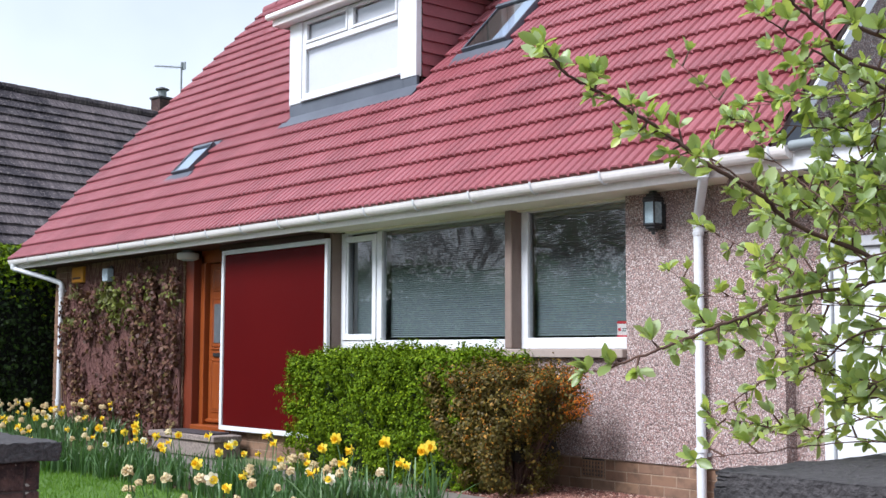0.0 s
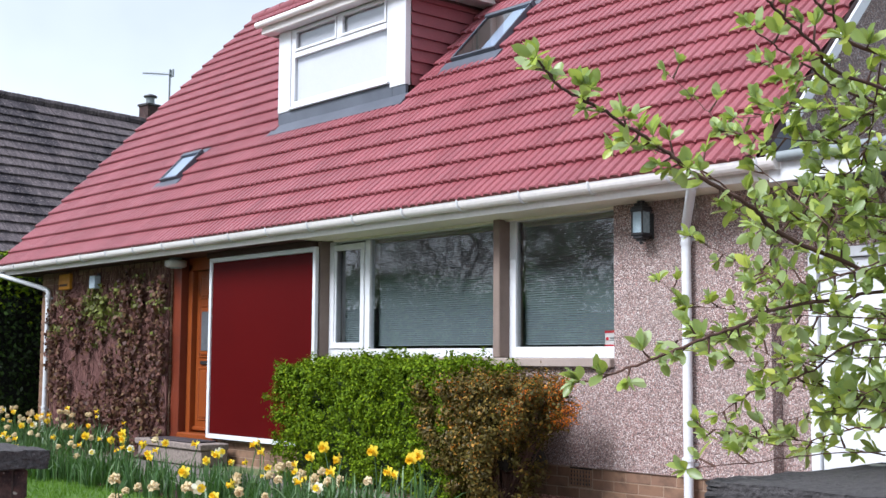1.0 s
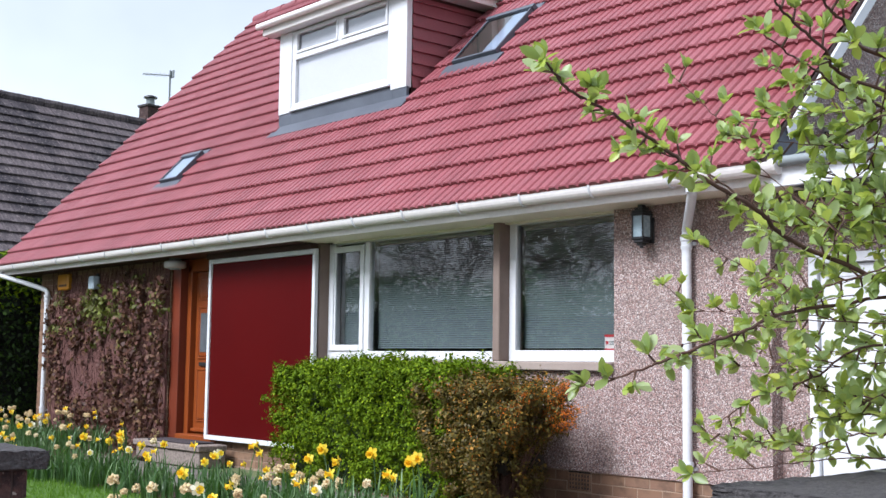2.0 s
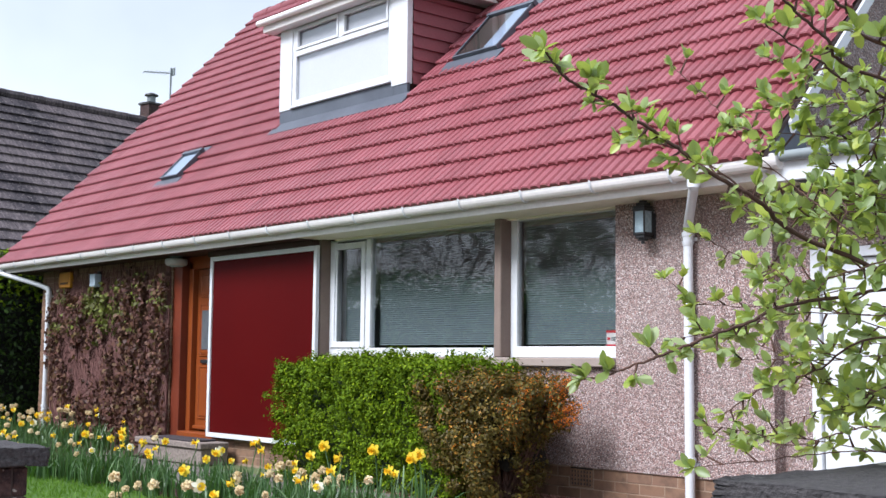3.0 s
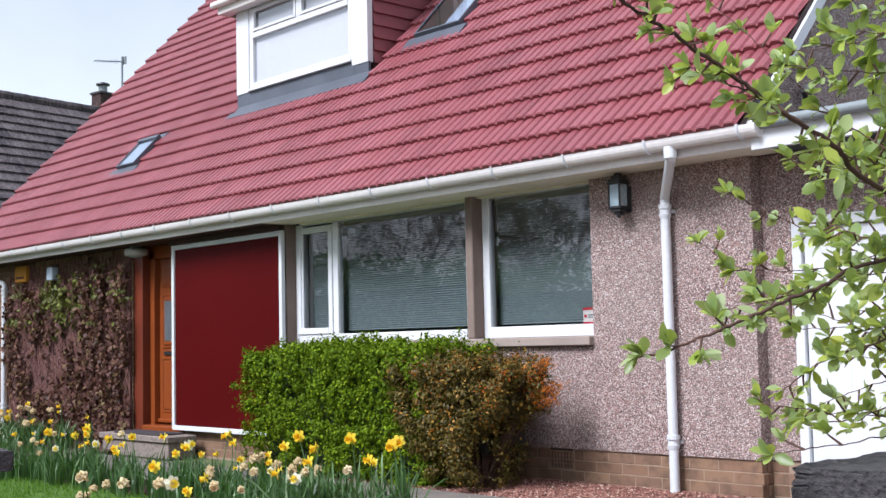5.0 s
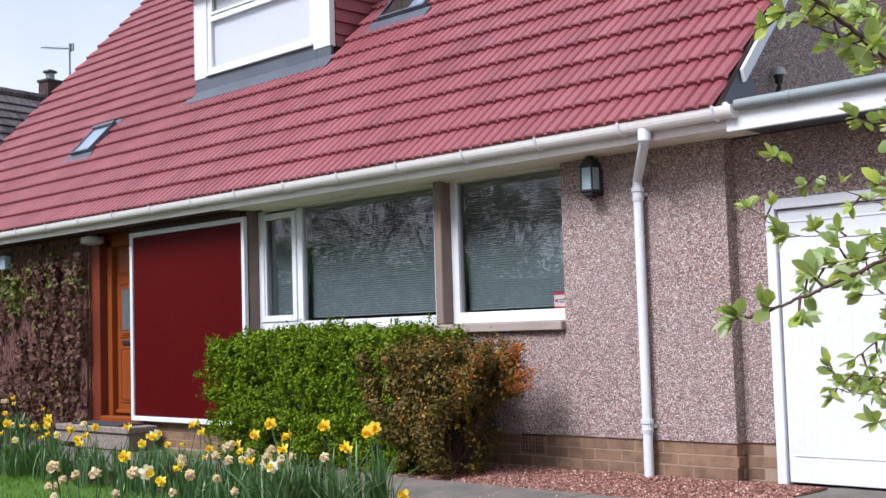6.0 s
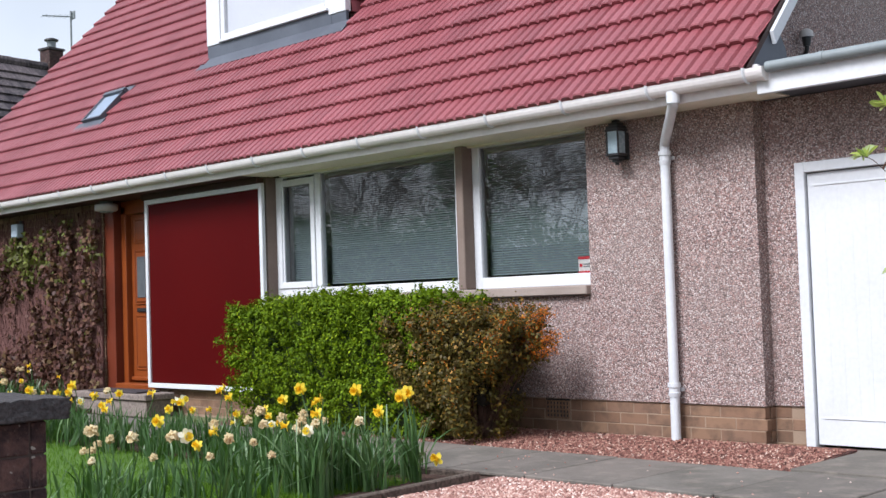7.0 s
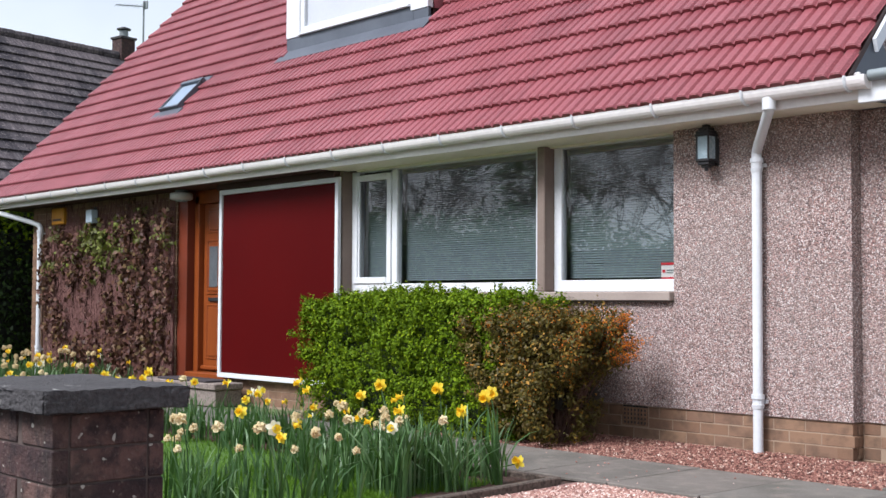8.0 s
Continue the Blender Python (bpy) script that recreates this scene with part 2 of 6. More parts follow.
def neighbour_tile():
    m = Mat("dark_concrete_tile", 0.9, 0, 0.3).world_coords()
    c = m.ramp(m.random(), [(0, srgb(44, 40, 45)), (0.4, srgb(58, 53, 58)), (0.8, srgb(72, 66, 70)), (1, srgb(92, 86, 88))])
    zone, streak, fleck = m.noise(0.55, 4), m.noise(1.0, 4, 0.6, m.scaled(1.5, 14, 1.5)), m.noise(15, 3)
    c = m.mix(m.ramp(zone, [(0.46, (0, 0, 0, 1)), (0.58, (0.8, 0.8, 0.8, 1))]), c, srgb(108, 98, 100))
    c = m.mix(m.ramp(streak, [(0.42, (0.55, 0.55, 0.55, 1)), (0.66, (0, 0, 0, 1))]), c, srgb(40, 36, 42))
    c = m.mix(m.ramp(fleck, [(0.56, (0, 0, 0, 1)), (0.66, (0.6, 0.6, 0.6, 1))]), c, srgb(138, 128, 126))
    return m.color(c).bump(fleck, 0.4, 0.006).m


NB_TILE = neighbour_tile()
def slab_face():
    m = Mat("paving_slab", 0.9, 0, 0.3).world_coords()
    c = m.ramp(m.random(), [(0, srgb(92, 88, 84)), (0.4, srgb(112, 104, 98)), (0.75, srgb(126, 116, 106)), (1, srgb(100, 98, 94))])
    broad, grain, blot = m.noise(1.6, 5, 0.65), m.noise(60, 4), m.noise(7, 4)
    c = m.mix(m.ramp(broad, [(0.40, (0, 0, 0, 1)), (0.62, (0.75, 0.75, 0.75, 1))]), c, srgb(70, 68, 62))
    c = m.mix(m.ramp(blot, [(0.52, (0, 0, 0, 1)), (0.72, (0.55, 0.55, 0.55, 1))]), c, srgb(144, 132, 122))
    c = m.mix(0.3, c, m.mix(grain, srgb(64, 60, 56), srgb(150, 142, 134)))
    return m.color(c).bump(m.math("ADD", grain, blot), 0.5, 0.005).m


SLAB = slab_face()
STEP = ground_mix("step_concrete", srgb(122, 110, 104), srgb(152, 138, 130), srgb(106, 96, 90), 2.5, 45, 0.3, 0.004)
EDGING = ground_mix("old_edging", srgb(78, 66, 58), srgb(112, 98, 88), srgb(60, 50, 44), 3, 45, 0.5, 0.005)
MAT = worn("dark_doormat", srgb(48, 42, 46), srgb(64, 56, 60), 8, 120, 0.95, 0.5, 0.004)
SOIL = ground_mix("soil", srgb(66, 44, 34), srgb(96, 68, 56), srgb(52, 36, 30), 3, 40, 0.8, 0.02)
GRAVEL_BED = ground_mix("gravel_bed", srgb(96, 60, 54), srgb(122, 82, 74), srgb(70, 42, 38), 2, 55, 0.9, 0.012)
GRAVEL_DRIVE = ground_mix("gravel_drive", srgb(150, 112, 104), srgb(172, 136, 128), srgb(116, 82, 76), 2, 55, 0.9, 0.012)
LAWN = ground_mix("lawn_turf", srgb(66, 98, 24), srgb(84, 116, 32), srgb(54, 84, 20), 1.2, 60, 0.7, 0.012)
FIELD = ground_mix("open_ground", srgb(84, 100, 52), srgb(104, 114, 70), srgb(90, 88, 70), 0.2, 8, 0.4, 0.02)
TARMAC = ground_mix("tarmac", srgb(66, 66, 68), srgb(84, 84, 86), srgb(54, 54, 56), 1.0, 60, 0.5, 0.006)
STONE_RED = stones("red_gravel_stone", [(0, srgb(76, 46, 40)), (0.35, srgb(112, 70, 60)), (0.7, srgb(138, 94, 82)), (0.95, srgb(164, 128, 112)), (1, srgb(204, 186, 172))])
STONE_PINK = stones("pink_gravel_stone", [(0, srgb(112, 76, 68)), (0.35, srgb(148, 106, 96)), (0.65, srgb(176, 138, 126)), (0.9, srgb(198, 170, 158)), (1, srgb(222, 208, 200))])
HEDGE_LEAF = leafy("hedge_leaf", [(0, srgb(44, 68, 3)), (0.4, srgb(70, 97, 4)), (0.8, srgb(96, 124, 8)), (1, srgb(140, 160, 22))], srgb(118, 142, 12), 0.65, 0.12, 0.14)
# dark green of the hedge core stands for the shade between the leaf tufts
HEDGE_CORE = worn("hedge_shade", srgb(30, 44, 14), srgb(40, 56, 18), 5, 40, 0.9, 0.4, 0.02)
BUSH_LEAF = leafy("barberry_leaf", [(0, srgb(24, 34, 16)), (0.45, srgb(44, 57, 26)), (0.78, srgb(70, 78, 34)), (0.93, srgb(122, 100, 40)), (1, srgb(184, 134, 56))], srgb(100, 96, 38), 0.5, 0.12, 0.2)
# near-black brown of the bush core stands for shade among the stems
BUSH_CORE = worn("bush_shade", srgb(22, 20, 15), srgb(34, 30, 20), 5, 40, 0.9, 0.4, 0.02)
BLOSSOM = leafy("orange_blossom", [(0, srgb(150, 66, 10)), (0.5, srgb(196, 98, 18)), (1, srgb(214, 130, 40))], srgb(230, 150, 40), 0.6, 0.25)
CREEPER_LEAF = leafy("creeper_leaf", [(0, srgb(52, 28, 32)), (0.35, srgb(84, 48, 50)), (0.7, srgb(108, 70, 64)), (0.9, srgb(112, 84, 62)), (1, srgb(112, 98, 58))], srgb(110, 80, 50), 0.55, 0.12)
CREEPER_STEM = worn("creeper_stem", srgb(86, 54, 50), srgb(116, 80, 74), 8, 60, 0.9, 0.3, 0.003)
# leaf tones darkened to carry the shade between the houses
CONIFER = leafy("shaded_hedge_leaf", [(0, srgb(10, 18, 8)), (0.5, srgb(20, 34, 13)), (0.85, srgb(36, 58, 20)), (1, srgb(70, 98, 34))], srgb(70, 104, 30), 0.6, 0.10)
# near-black core colour, painted shade inside evergreen hedge, shrub and street hedge
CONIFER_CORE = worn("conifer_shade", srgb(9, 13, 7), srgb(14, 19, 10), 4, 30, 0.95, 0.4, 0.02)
BARK = worn("dark_bark", srgb(66, 46, 40), srgb(100, 72, 60), 12, 90, 0.9, 0.5, 0.003)
TREE_LEAF = leafy("young_tree_leaf", [(0, srgb(92, 118, 72)), (0.3, srgb(124, 150, 102)), (0.6, srgb(168, 184, 148)), (0.8, srgb(154, 176, 84)), (1, srgb(196, 204, 94))], srgb(184, 202, 88), 0.33, 0.38, 0.4)
DAFF_LEAF = leafy("daffodil_leaf", [(0, srgb(26, 56, 22)), (0.45, srgb(46, 82, 36)), (0.85, srgb(72, 104, 58)), (1, srgb(132, 156, 112))], srgb(88, 132, 40), 0.38, 0.2, 0.32)
PETAL_YELLOW = leafy("yellow_petal", [(0, srgb(238, 206, 50)), (1, srgb(250, 228, 90))], srgb(250, 220, 60), 0.5, 0.35)
TRUMPET_GOLD = leafy("golden_trumpet", [(0, srgb(236, 190, 30)), (1, srgb(246, 212, 50))], srgb(250, 190, 30), 0.5, 0.3)
PETAL_WHITE = leafy("white_petal", [(0, srgb(232, 230, 206)), (1, srgb(246, 244, 228))], srgb(240, 240, 210), 0.5, 0.35)
PETAL_FADED = leafy("faded_petal", [(0, srgb(204, 182, 138)), (0.6, srgb(226, 210, 166)), (1, srgb(240, 230, 194))], srgb(230, 200, 150), 0.7, 0.3)
GRASS = leafy("grass_blade", [(0, srgb(62, 98, 22)), (0.5, srgb(82, 118, 30)), (1, srgb(106, 138, 44))], srgb(110, 150, 36), 0.5, 0.25)
SKYGLASS = worn("rooflight_blind", srgb(150, 166, 188), srgb(176, 190, 210), 1, 40, 0.4, 0.02, 0.001)
LAMP_PANE = worn("pale_lantern_pane", srgb(136, 156, 164), srgb(170, 188, 196), 4, 30, 0.25, 0.02, 0.001)
DOOR_PANE = worn("dull_leaded_glass", srgb(78, 82, 86), srgb(100, 104, 108), 14, 60, 0.3, 0.1, 0.002)
REVEAL = worn("rooflight_reveal", srgb(52, 48, 47), srgb(74, 64, 58), 3, 30, 0.7, 0.05, 0.002)


# ---- mesh helpers ----
def finish(name, me, material, parent=None, label=""):
    me.materials.append(material)
    ob = new(name, me)
    if parent is not None:
        ob.parent = parent
        ob.matrix_parent_inverse = Matrix.Translation(-Vector(parent.location))
    if label:
        ob["label"] = label
    return ob


def part(name, bm, material, parent=None, label="", smooth=False):
    """Links a bmesh as one mesh object, under a thing or part if given."""
    me = bpy.data.meshes.new(name)
    bm.normal_update()
    bm.to_mesh(me)
    bm.free()
    if smooth:
        ends = set()
        for p in me.polygons:
            p.use_smooth = len(p.vertices) < 5
            if not p.use_smooth:
                ends |= set(p.edge_keys)
        for e in me.edges:
            e.use_edge_sharp = e.key in ends
    return finish(name, me, material, parent, label)


def raw(name, verts, faces, material, parent=None, label="", smooth=False):
    me = bpy.data.meshes.new(name)
    me.from_pydata([tuple(map(float, v)) for v in verts], [], [tuple(map(int, f)) for f in faces])
    if smooth:
        me.polygons.foreach_set("use_smooth", [True] * len(me.polygons))
    return finish(name, me, material, parent, label)


def root(name, at=(0, 0, 0), label="", category="", group="", kind=""):
    ob = new(name)
    ob.empty_display_size = 0.1
    ob.location = at
    return tagged(ob, label, category, group, kind)


def box(bm, x0, x1, y0, y1, z0, z1, bevel=0.0):
    r = bmesh.ops.create_cube(bm, size=1.0, matrix=Matrix.LocRotScale(((x0 + x1) / 2, (y0 + y1) / 2, (z0 + z1) / 2), None, (abs(x1 - x0), abs(y1 - y0), abs(z1 - z0))))
    if bevel:
        edges = {e for v in r["verts"] for e in v.link_edges}
        bmesh.ops.bevel(bm, geom=list(edges), offset=bevel, segments=1, affect="EDGES", profile=0.5)
    return bm


def boxed(name, dims, material, parent=None, label="", bevel=0.004):
    return part(name, box(bmesh.new(), *dims, bevel), material, parent, label)


def tube_into(bm, points, radii, sides=10, cap=True):
    """A swept tube through the points."""
    points = [Vector(p) for p in points]
    if isinstance(radii, (int, float)):
        radii = [radii] * len(points)
    radii = [float(r) for r in radii]
    rings, side = [], None
    for n, p in enumerate(points):
        d = (points[min(n + 1, len(points) - 1)] - points[max(n - 1, 0)]).normalized()
        if side is None:
            side = d.orthogonal().normalized()
        side = (side - d * side.dot(d)).normalized()
        up = d.cross(side)
        rings.append([bm.verts.new(p + radii[n] * (math.cos(a) * side + math.sin(a) * up)) for a in (2 * math.pi * k / sides for k in range(sides))])
    for a, b in zip(rings, rings[1:]):
        for k in range(sides):
            bm.faces.new((a[k], a[(k + 1) % sides], b[(k + 1) % sides], b[k]))
    if cap:
        bm.faces.new(rings[0][::-1])
        bm.faces.new(rings[-1])
    return bm


def tube(name, points, radii, material, parent=None, label="", sides=10):
    return part(name, tube_into(bmesh.new(), points, radii, sides), material, parent, label, True)


def bent(points, steps=6):
    """A smooth line through the points."""
    pts = [Vector(p) for p in points]
    pts = [2 * pts[0] - pts[1]] + pts + [2 * pts[-1] - pts[-2]]
    out = []
    for a, b, c, d in zip(pts, pts[1:], pts[2:], pts[3:]):
        for k in range(steps):
            t = k / steps
            out.append(0.5 * ((2 * b) + (c - a) * t + (2 * a - 5 * b + 4 * c - d) * t * t + (3 * b - a - 3 * c + d) * t ** 3))
    return out + [pts[-2]]


def wall_poly(name, outline, axis, lo, hi, material, label, parent=None):
    """A slab with the outline (u, z) extruded along x or y from lo to hi."""
    bm = bmesh.new()
    put = (lambda u, z, w: (w, u, z)) if axis == "x" else (lambda u, z, w: (u, w, z))
    a = [bm.verts.new(put(u, z, lo)) for u, z in outline]
    b = [bm.verts.new(put(u, z, hi)) for u, z in outline]
    bm.faces.new(a)
    bm.faces.new(b[::-1])
    for n in range(len(a)):
        bm.faces.new((a[n], b[n], b[(n + 1) % len(a)], a[(n + 1) % len(a)]))
    bmesh.ops.recalc_face_normals(bm, faces=bm.faces)
    ob = part(name, bm, material, parent)
    return tagged(ob, label, "wall", kind="structure") if parent is None else ob


# ---- the plan ----
PITCH = math.atan(1.055)
EAVE_Y, EAVE_Z = -0.452, 2.521
X_LEFT, X_VERGE = -13.42, 0.22
RIDGE_Y = 4.07
PLINTH = 0.30
GAR_Y = 0.12


def roof_z(y):
    return EAVE_Z + 1.055 * (y - EAVE_Y)


# ground: one sheet to the horizon, with drive, lawn and path lying on it
g = bmesh.new()
for x0, x1, y0, y1 in ((-400, 400, -400, 400),):
    g.faces.new([g.verts.new(v) for v in ((x0, y0, -0.06), (x1, y0, -0.06), (x1, y1, -0.06), (x0, y1, -0.06))])
tagged(part("ground", g, FIELD), "grassy open ground reaching to the horizon", "ground", kind="structure")
tagged(boxed("road", (-60, 60, -16, -9.2, -0.09, -0.05), TARMAC, bevel=0), "dark tarmac street in front of the house", "road", kind="structure")
tagged(boxed("pavement", (-60, 60, -9.2, -6.2, -0.2, 0.0), TARMAC, bevel=0.01), "tarmac footway outside the gate", "pavement", kind="structure")
tagged(boxed("drive", (-0.80, 7.0, -6.2, -1.86, -0.2, 0.0), GRAVEL_DRIVE, bevel=0), "pink gravel drive leading to the garage", "drive", kind="structure")
heaped = box(bmesh.new(), -5.5, 0.62, -0.86, 0.05, -0.2, -0.004)
for v in heaped.verts:
    v.co.z += 0.047 * (v.co.y > 0 and v.co.z > -0.1)
tagged(part("gravel_bed", heaped, GRAVEL_BED), "red gravel strip at the foot of the wall", "gravel bed", kind="structure")
tagged(boxed("lawn", (-13.8, -1.06, -6.0, -2.38, -0.2, -0.005), LAWN, bevel=0), "bright green mown front lawn", "lawn", kind="structure")
bed = bmesh.new()
box(bed, -1.06, -0.79, -6.0, -2.38, -0.2, 0.01)
box(bed, -13.8, -0.82, -2.38, -2.0, -0.2, 0.01)
box(bed, -13.8, -8.3, -2.0, 0.0, -0.2, 0.005)
tagged(part("flower_bed", bed, SOIL), "dark soil border planted with daffodils", "flower bed", kind="structure")
path = root("garden_path", (0, 0, 0), "grey concrete slab path along the house front", "path", kind="structure")
boxed("path_base", (-8.3, 3.6, -2.0, -0.86, -0.2, -0.012), SOIL, path, bevel=0)
edging = root("lawn_edging", (0, 0, 0), "low weathered concrete edging round the flower bed", "edging", kind="structure")
for k in range(5):
    block = boxed("edging_block", (-0.028, 0.028, -0.407, 0.407, -0.1, 0.048), EDGING, edging, bevel=0.008)
    block.matrix_basis = pose(-0.812 + 0.07 * (k + 0.5), -2.063 - 0.82 * (k + 0.5), 0.006 * math.sin(3.0 * k), 0, 0.6 * math.sin(5.0 * k), 4.9)
for k in range(9):
    boxed("edging_block", (-0.79 - 0.82 * (k + 1), -0.796 - 0.82 * k, -2.06, -2.005, -0.1, 0.045), EDGING, edging, bevel=0.008)

# walls of the house
wall_poly("wall_front", [(-5.36, PLINTH), (0.0, PLINTH), (0.0, 2.42), (-1.455, 2.42), (-1.455, 1.10), (-5.36, 1.10)], "y", 0.0, 0.30, PEBBLE, "pink and grey pebbledash front wall")
tagged(boxed("render_joint", (-1.462, -1.448, -0.004, 0.01, PLINTH + 0.01, 1.09), PEBBLE, bevel=0.002), "faint vertical joint in the pebbledash", "trim", kind="structure")
wall_poly("wall_gable_right", [(0.302, 0), (8.2, 0), (8.2, roof_z(-0.06)), (RIDGE_Y, roof_z(RIDGE_Y) - 0.15), (0.302, roof_z(0.302) - 0.12)], "x", -0.3, 0.0, PEBBLE, "pebbledash gable wall above the garage roof")
gable_low = boxed("wall_gable_corner", (-0.3, -0.001, 0.05, 0.301, 2.42, roof_z(0.05) - 0.1), PEBBLE, bevel=0)
tagged(gable_low, "pebbledash wall corner under the eaves", "wall", kind="structure")
wall_poly("wall_gable_left", [(0.302, 0), (8.2, 0), (8.2, roof_z(-0.06)), (RIDGE_Y, roof_z(RIDGE_Y) - 0.15), (0.302, roof_z(0.302) - 0.12)], "x", -12.72, -12.42, BRICK, "brick gable wall beside the hedge")
tagged(boxed("wall_back", (-12.42, -0.3, 8.0, 8.2, 0, 3.0), PEBBLE, bevel=0), "pebbledash back wall", "wall", kind="structure")
tagged(boxed("floor", (-12.42, -0.3, 0.3, 8.0, 0.0, 0.2), ROOM, bevel=0), "plain indoor floor", "floor", kind="structure")
tagged(boxed("ceiling", (-12.42, -0.3, 0.0, 8.0, 2.46, 2.52), ROOM, bevel=0), "plain white room ceiling", "ceiling", kind="structure")
tagged(boxed("wall_room_back", (-12.42, -0.3, 4.0, 4.1, 0.2, 2.46), ROOM, bevel=0), "pale plaster wall inside the room", "wall", kind="structure")
tagged(boxed("wall_room_side", (-5.56, -5.46, 0.3, 4.0, 0.2, 2.46), ROOM, bevel=0), "pale plaster partition inside the room", "wall", kind="structure")
tagged(boxed("window_head", (-5.36, -1.455, 0.05, 0.30, 2.385, 2.46), SOFFIT_CREAM, bevel=0), "cream boarding over the windows", "trim", kind="structure")

# left brick wall behind the creeper, and the wall beside the door
left_wall = root("wall_left_front", (0, 0, 0), "tan brick front wall overgrown with creeper", "wall", kind="structure")
boxed("mortar_backing", (-12.72, -8.72, 0.010, 0.30, 0.0, 2.46), MORTAR, left_wall, bevel=0)
verts, faces = [], []
for r in range(30):
    for c in range(-1, 17):
        x0 = -12.72 + 0.2475 * c + (0.124 if r % 2 else 0)
        x1, x0 = min(x0 + 0.2375, -8.72), max(x0, -12.72)
        z0 = 0.0025 + 0.0825 * r
        if x1 - x0 < 0.03 or z0 > 2.4:
            continue
        n = len(verts)
        dy = random.uniform(-0.002, 0.002)
        verts += [(x, y, z) for y in (dy, 0.03) for x, z in ((x0, z0), (x1, z0), (x1, z0 + 0.0725), (x0, z0 + 0.0725))]
        faces += [(n, n + 1, n + 2, n + 3), (n, n + 4, n + 5, n + 1), (n + 1, n + 5, n + 6, n + 2), (n + 2, n + 6, n + 7, n + 3), (n + 3, n + 7, n + 4, n)]
tagged(raw("brickwork", verts, faces, BRICK, left_wall), kind="stuff")

# pillars, sill
for x0, x1, lab in ((-5.56, -5.487, "brown cast-stone pillar between panel and window"), (-2.848, -2.762, "brown cast-stone pillar between two windows")):
    z0 = 0.3 if x0 < -4 else 1.182
    tagged(boxed("pillar", (x0, x1, -0.02, 0.16, z0, 2.40), PILLAR, bevel=0.008), lab, "pillar", "window pillars", "structure")
tagged(boxed("window_sill", (-5.36, -1.457, -0.055, 0.16, 1.105, 1.178), SILL, bevel=0.008), "long grey-brown concrete sill under the windows", "sill", kind="structure")

# main roof: boarded slopes, verge, ridge
roof = root("roof", (0, 0, 0), "steep red ribbed tile roof with a dormer", "roof", kind="structure")
dn = Vector((0, -math.sin(PITCH), math.cos(PITCH)))
du = Vector((0, math.cos(PITCH), math.sin(PITCH)))
bm = bmesh.new()
for sgn in (1, -1):
    yf = -0.325
    ya, yb = (yf, RIDGE_Y) if sgn > 0 else (2 * RIDGE_Y - yf, RIDGE_Y)
    za, zb = roof_z(yf) - 0.05, roof_z(RIDGE_Y) - 0.05
    top = [(X_LEFT + 0.02, ya, za), (X_VERGE - 0.02, ya, za), (X_VERGE - 0.02, yb, zb), (X_LEFT + 0.02, yb, zb)]
    a = [bm.verts.new(v) for v in top]
    b = [bm.verts.new((x, y, z - 0.09)) for x, y, z in top]
    bm.faces.new(a)
    bm.faces.new(b[::-1])
    for n in range(4):
        bm.faces.new((a[n], b[n], b[(n + 1) % 4], a[(n + 1) % 4]))
bmesh.ops.recalc_face_normals(bm, faces=bm.faces)
part("roof_boarding", bm, SOFFIT_DARK, roof)
ridge = bmesh.new()
for k in range(30):
    x0 = X_LEFT + 0.455 * k
    tube_into(ridge, [(x0, RIDGE_Y, roof_z(RIDGE_Y) - 0.05), (min(x0 + 0.45, X_VERGE), RIDGE_Y, roof_z(RIDGE_Y) - 0.04)], [0.115, 0.12], 12)
part("ridge_tiles", ridge, TILE, roof, smooth=True)
for x0, x1 in ((X_VERGE - 0.045, X_VERGE - 0.018), (X_LEFT + 0.018, X_LEFT + 0.045)):
    bm = bmesh.new()
    y0, y1, dz = -0.12 if x0 > -5 else -0.38, RIDGE_Y, 0.0
    pts = [(y0, roof_z(y0) - 0.05), (y1, roof_z(y1) - 0.05), (y1, roof_z(y1) - 0.16), (y0 + 0.03, roof_z(y0 + 0.03) - 0.165)]
    a = [bm.verts.new((x0 + 0.05 * (x0 > -5), y, z + dz)) for y, z in pts]
    b = [bm.verts.new((x1 + 0.05 * (x0 > -5), y, z + dz)) for y, z in pts]
    bm.faces.new(a)
    bm.faces.new(b[::-1])
    for n in range(4):
        bm.faces.new((a[n], b[n], b[(n + 1) % 4], a[(n + 1) % 4]))
    bmesh.ops.recalc_face_normals(bm, faces=bm.faces)
    part("bargeboard", bm, UPVC, roof, "white bargeboard along the verge")
bm = bmesh.new()
pts = [(-0.37, 2.53), (0.16, 2.53), (0.10, 2.74), (-0.06, 2.93), (-0.30, 2.66)]
a = [bm.verts.new((X_VERGE - 0.02, y, z)) for y, z in pts]
b = [bm.verts.new((X_VERGE - 0.004, y, z)) for y, z in pts]
bm.faces.new(a[::-1])
bm.faces.new(b)
for n in range(5):
    bm.faces.new((a[n], a[(n + 1) % 5], b[(n + 1) % 5], b[n]))
part("verge_flashing", bm, LEAD, roof, "blue-grey lead sheet at the foot of the verge")
boxed("eaves_fascia", (-13.40, 0.255, -0.352, -0.33, 2.392, 2.57), FASCIA, roof, "white painted fascia board")
boxed("soffit_cream", (-5.53, 0.25, -0.331, 0.06, 2.398, 2.412), SOFFIT_CREAM, roof, "cream soffit over the windows", 0)
boxed("soffit_dark", (-13.38, -5.533, -0.331, 0.32, 2.398, 2.412), SOFFIT_DARK, roof, "dark brown soffit", 0)

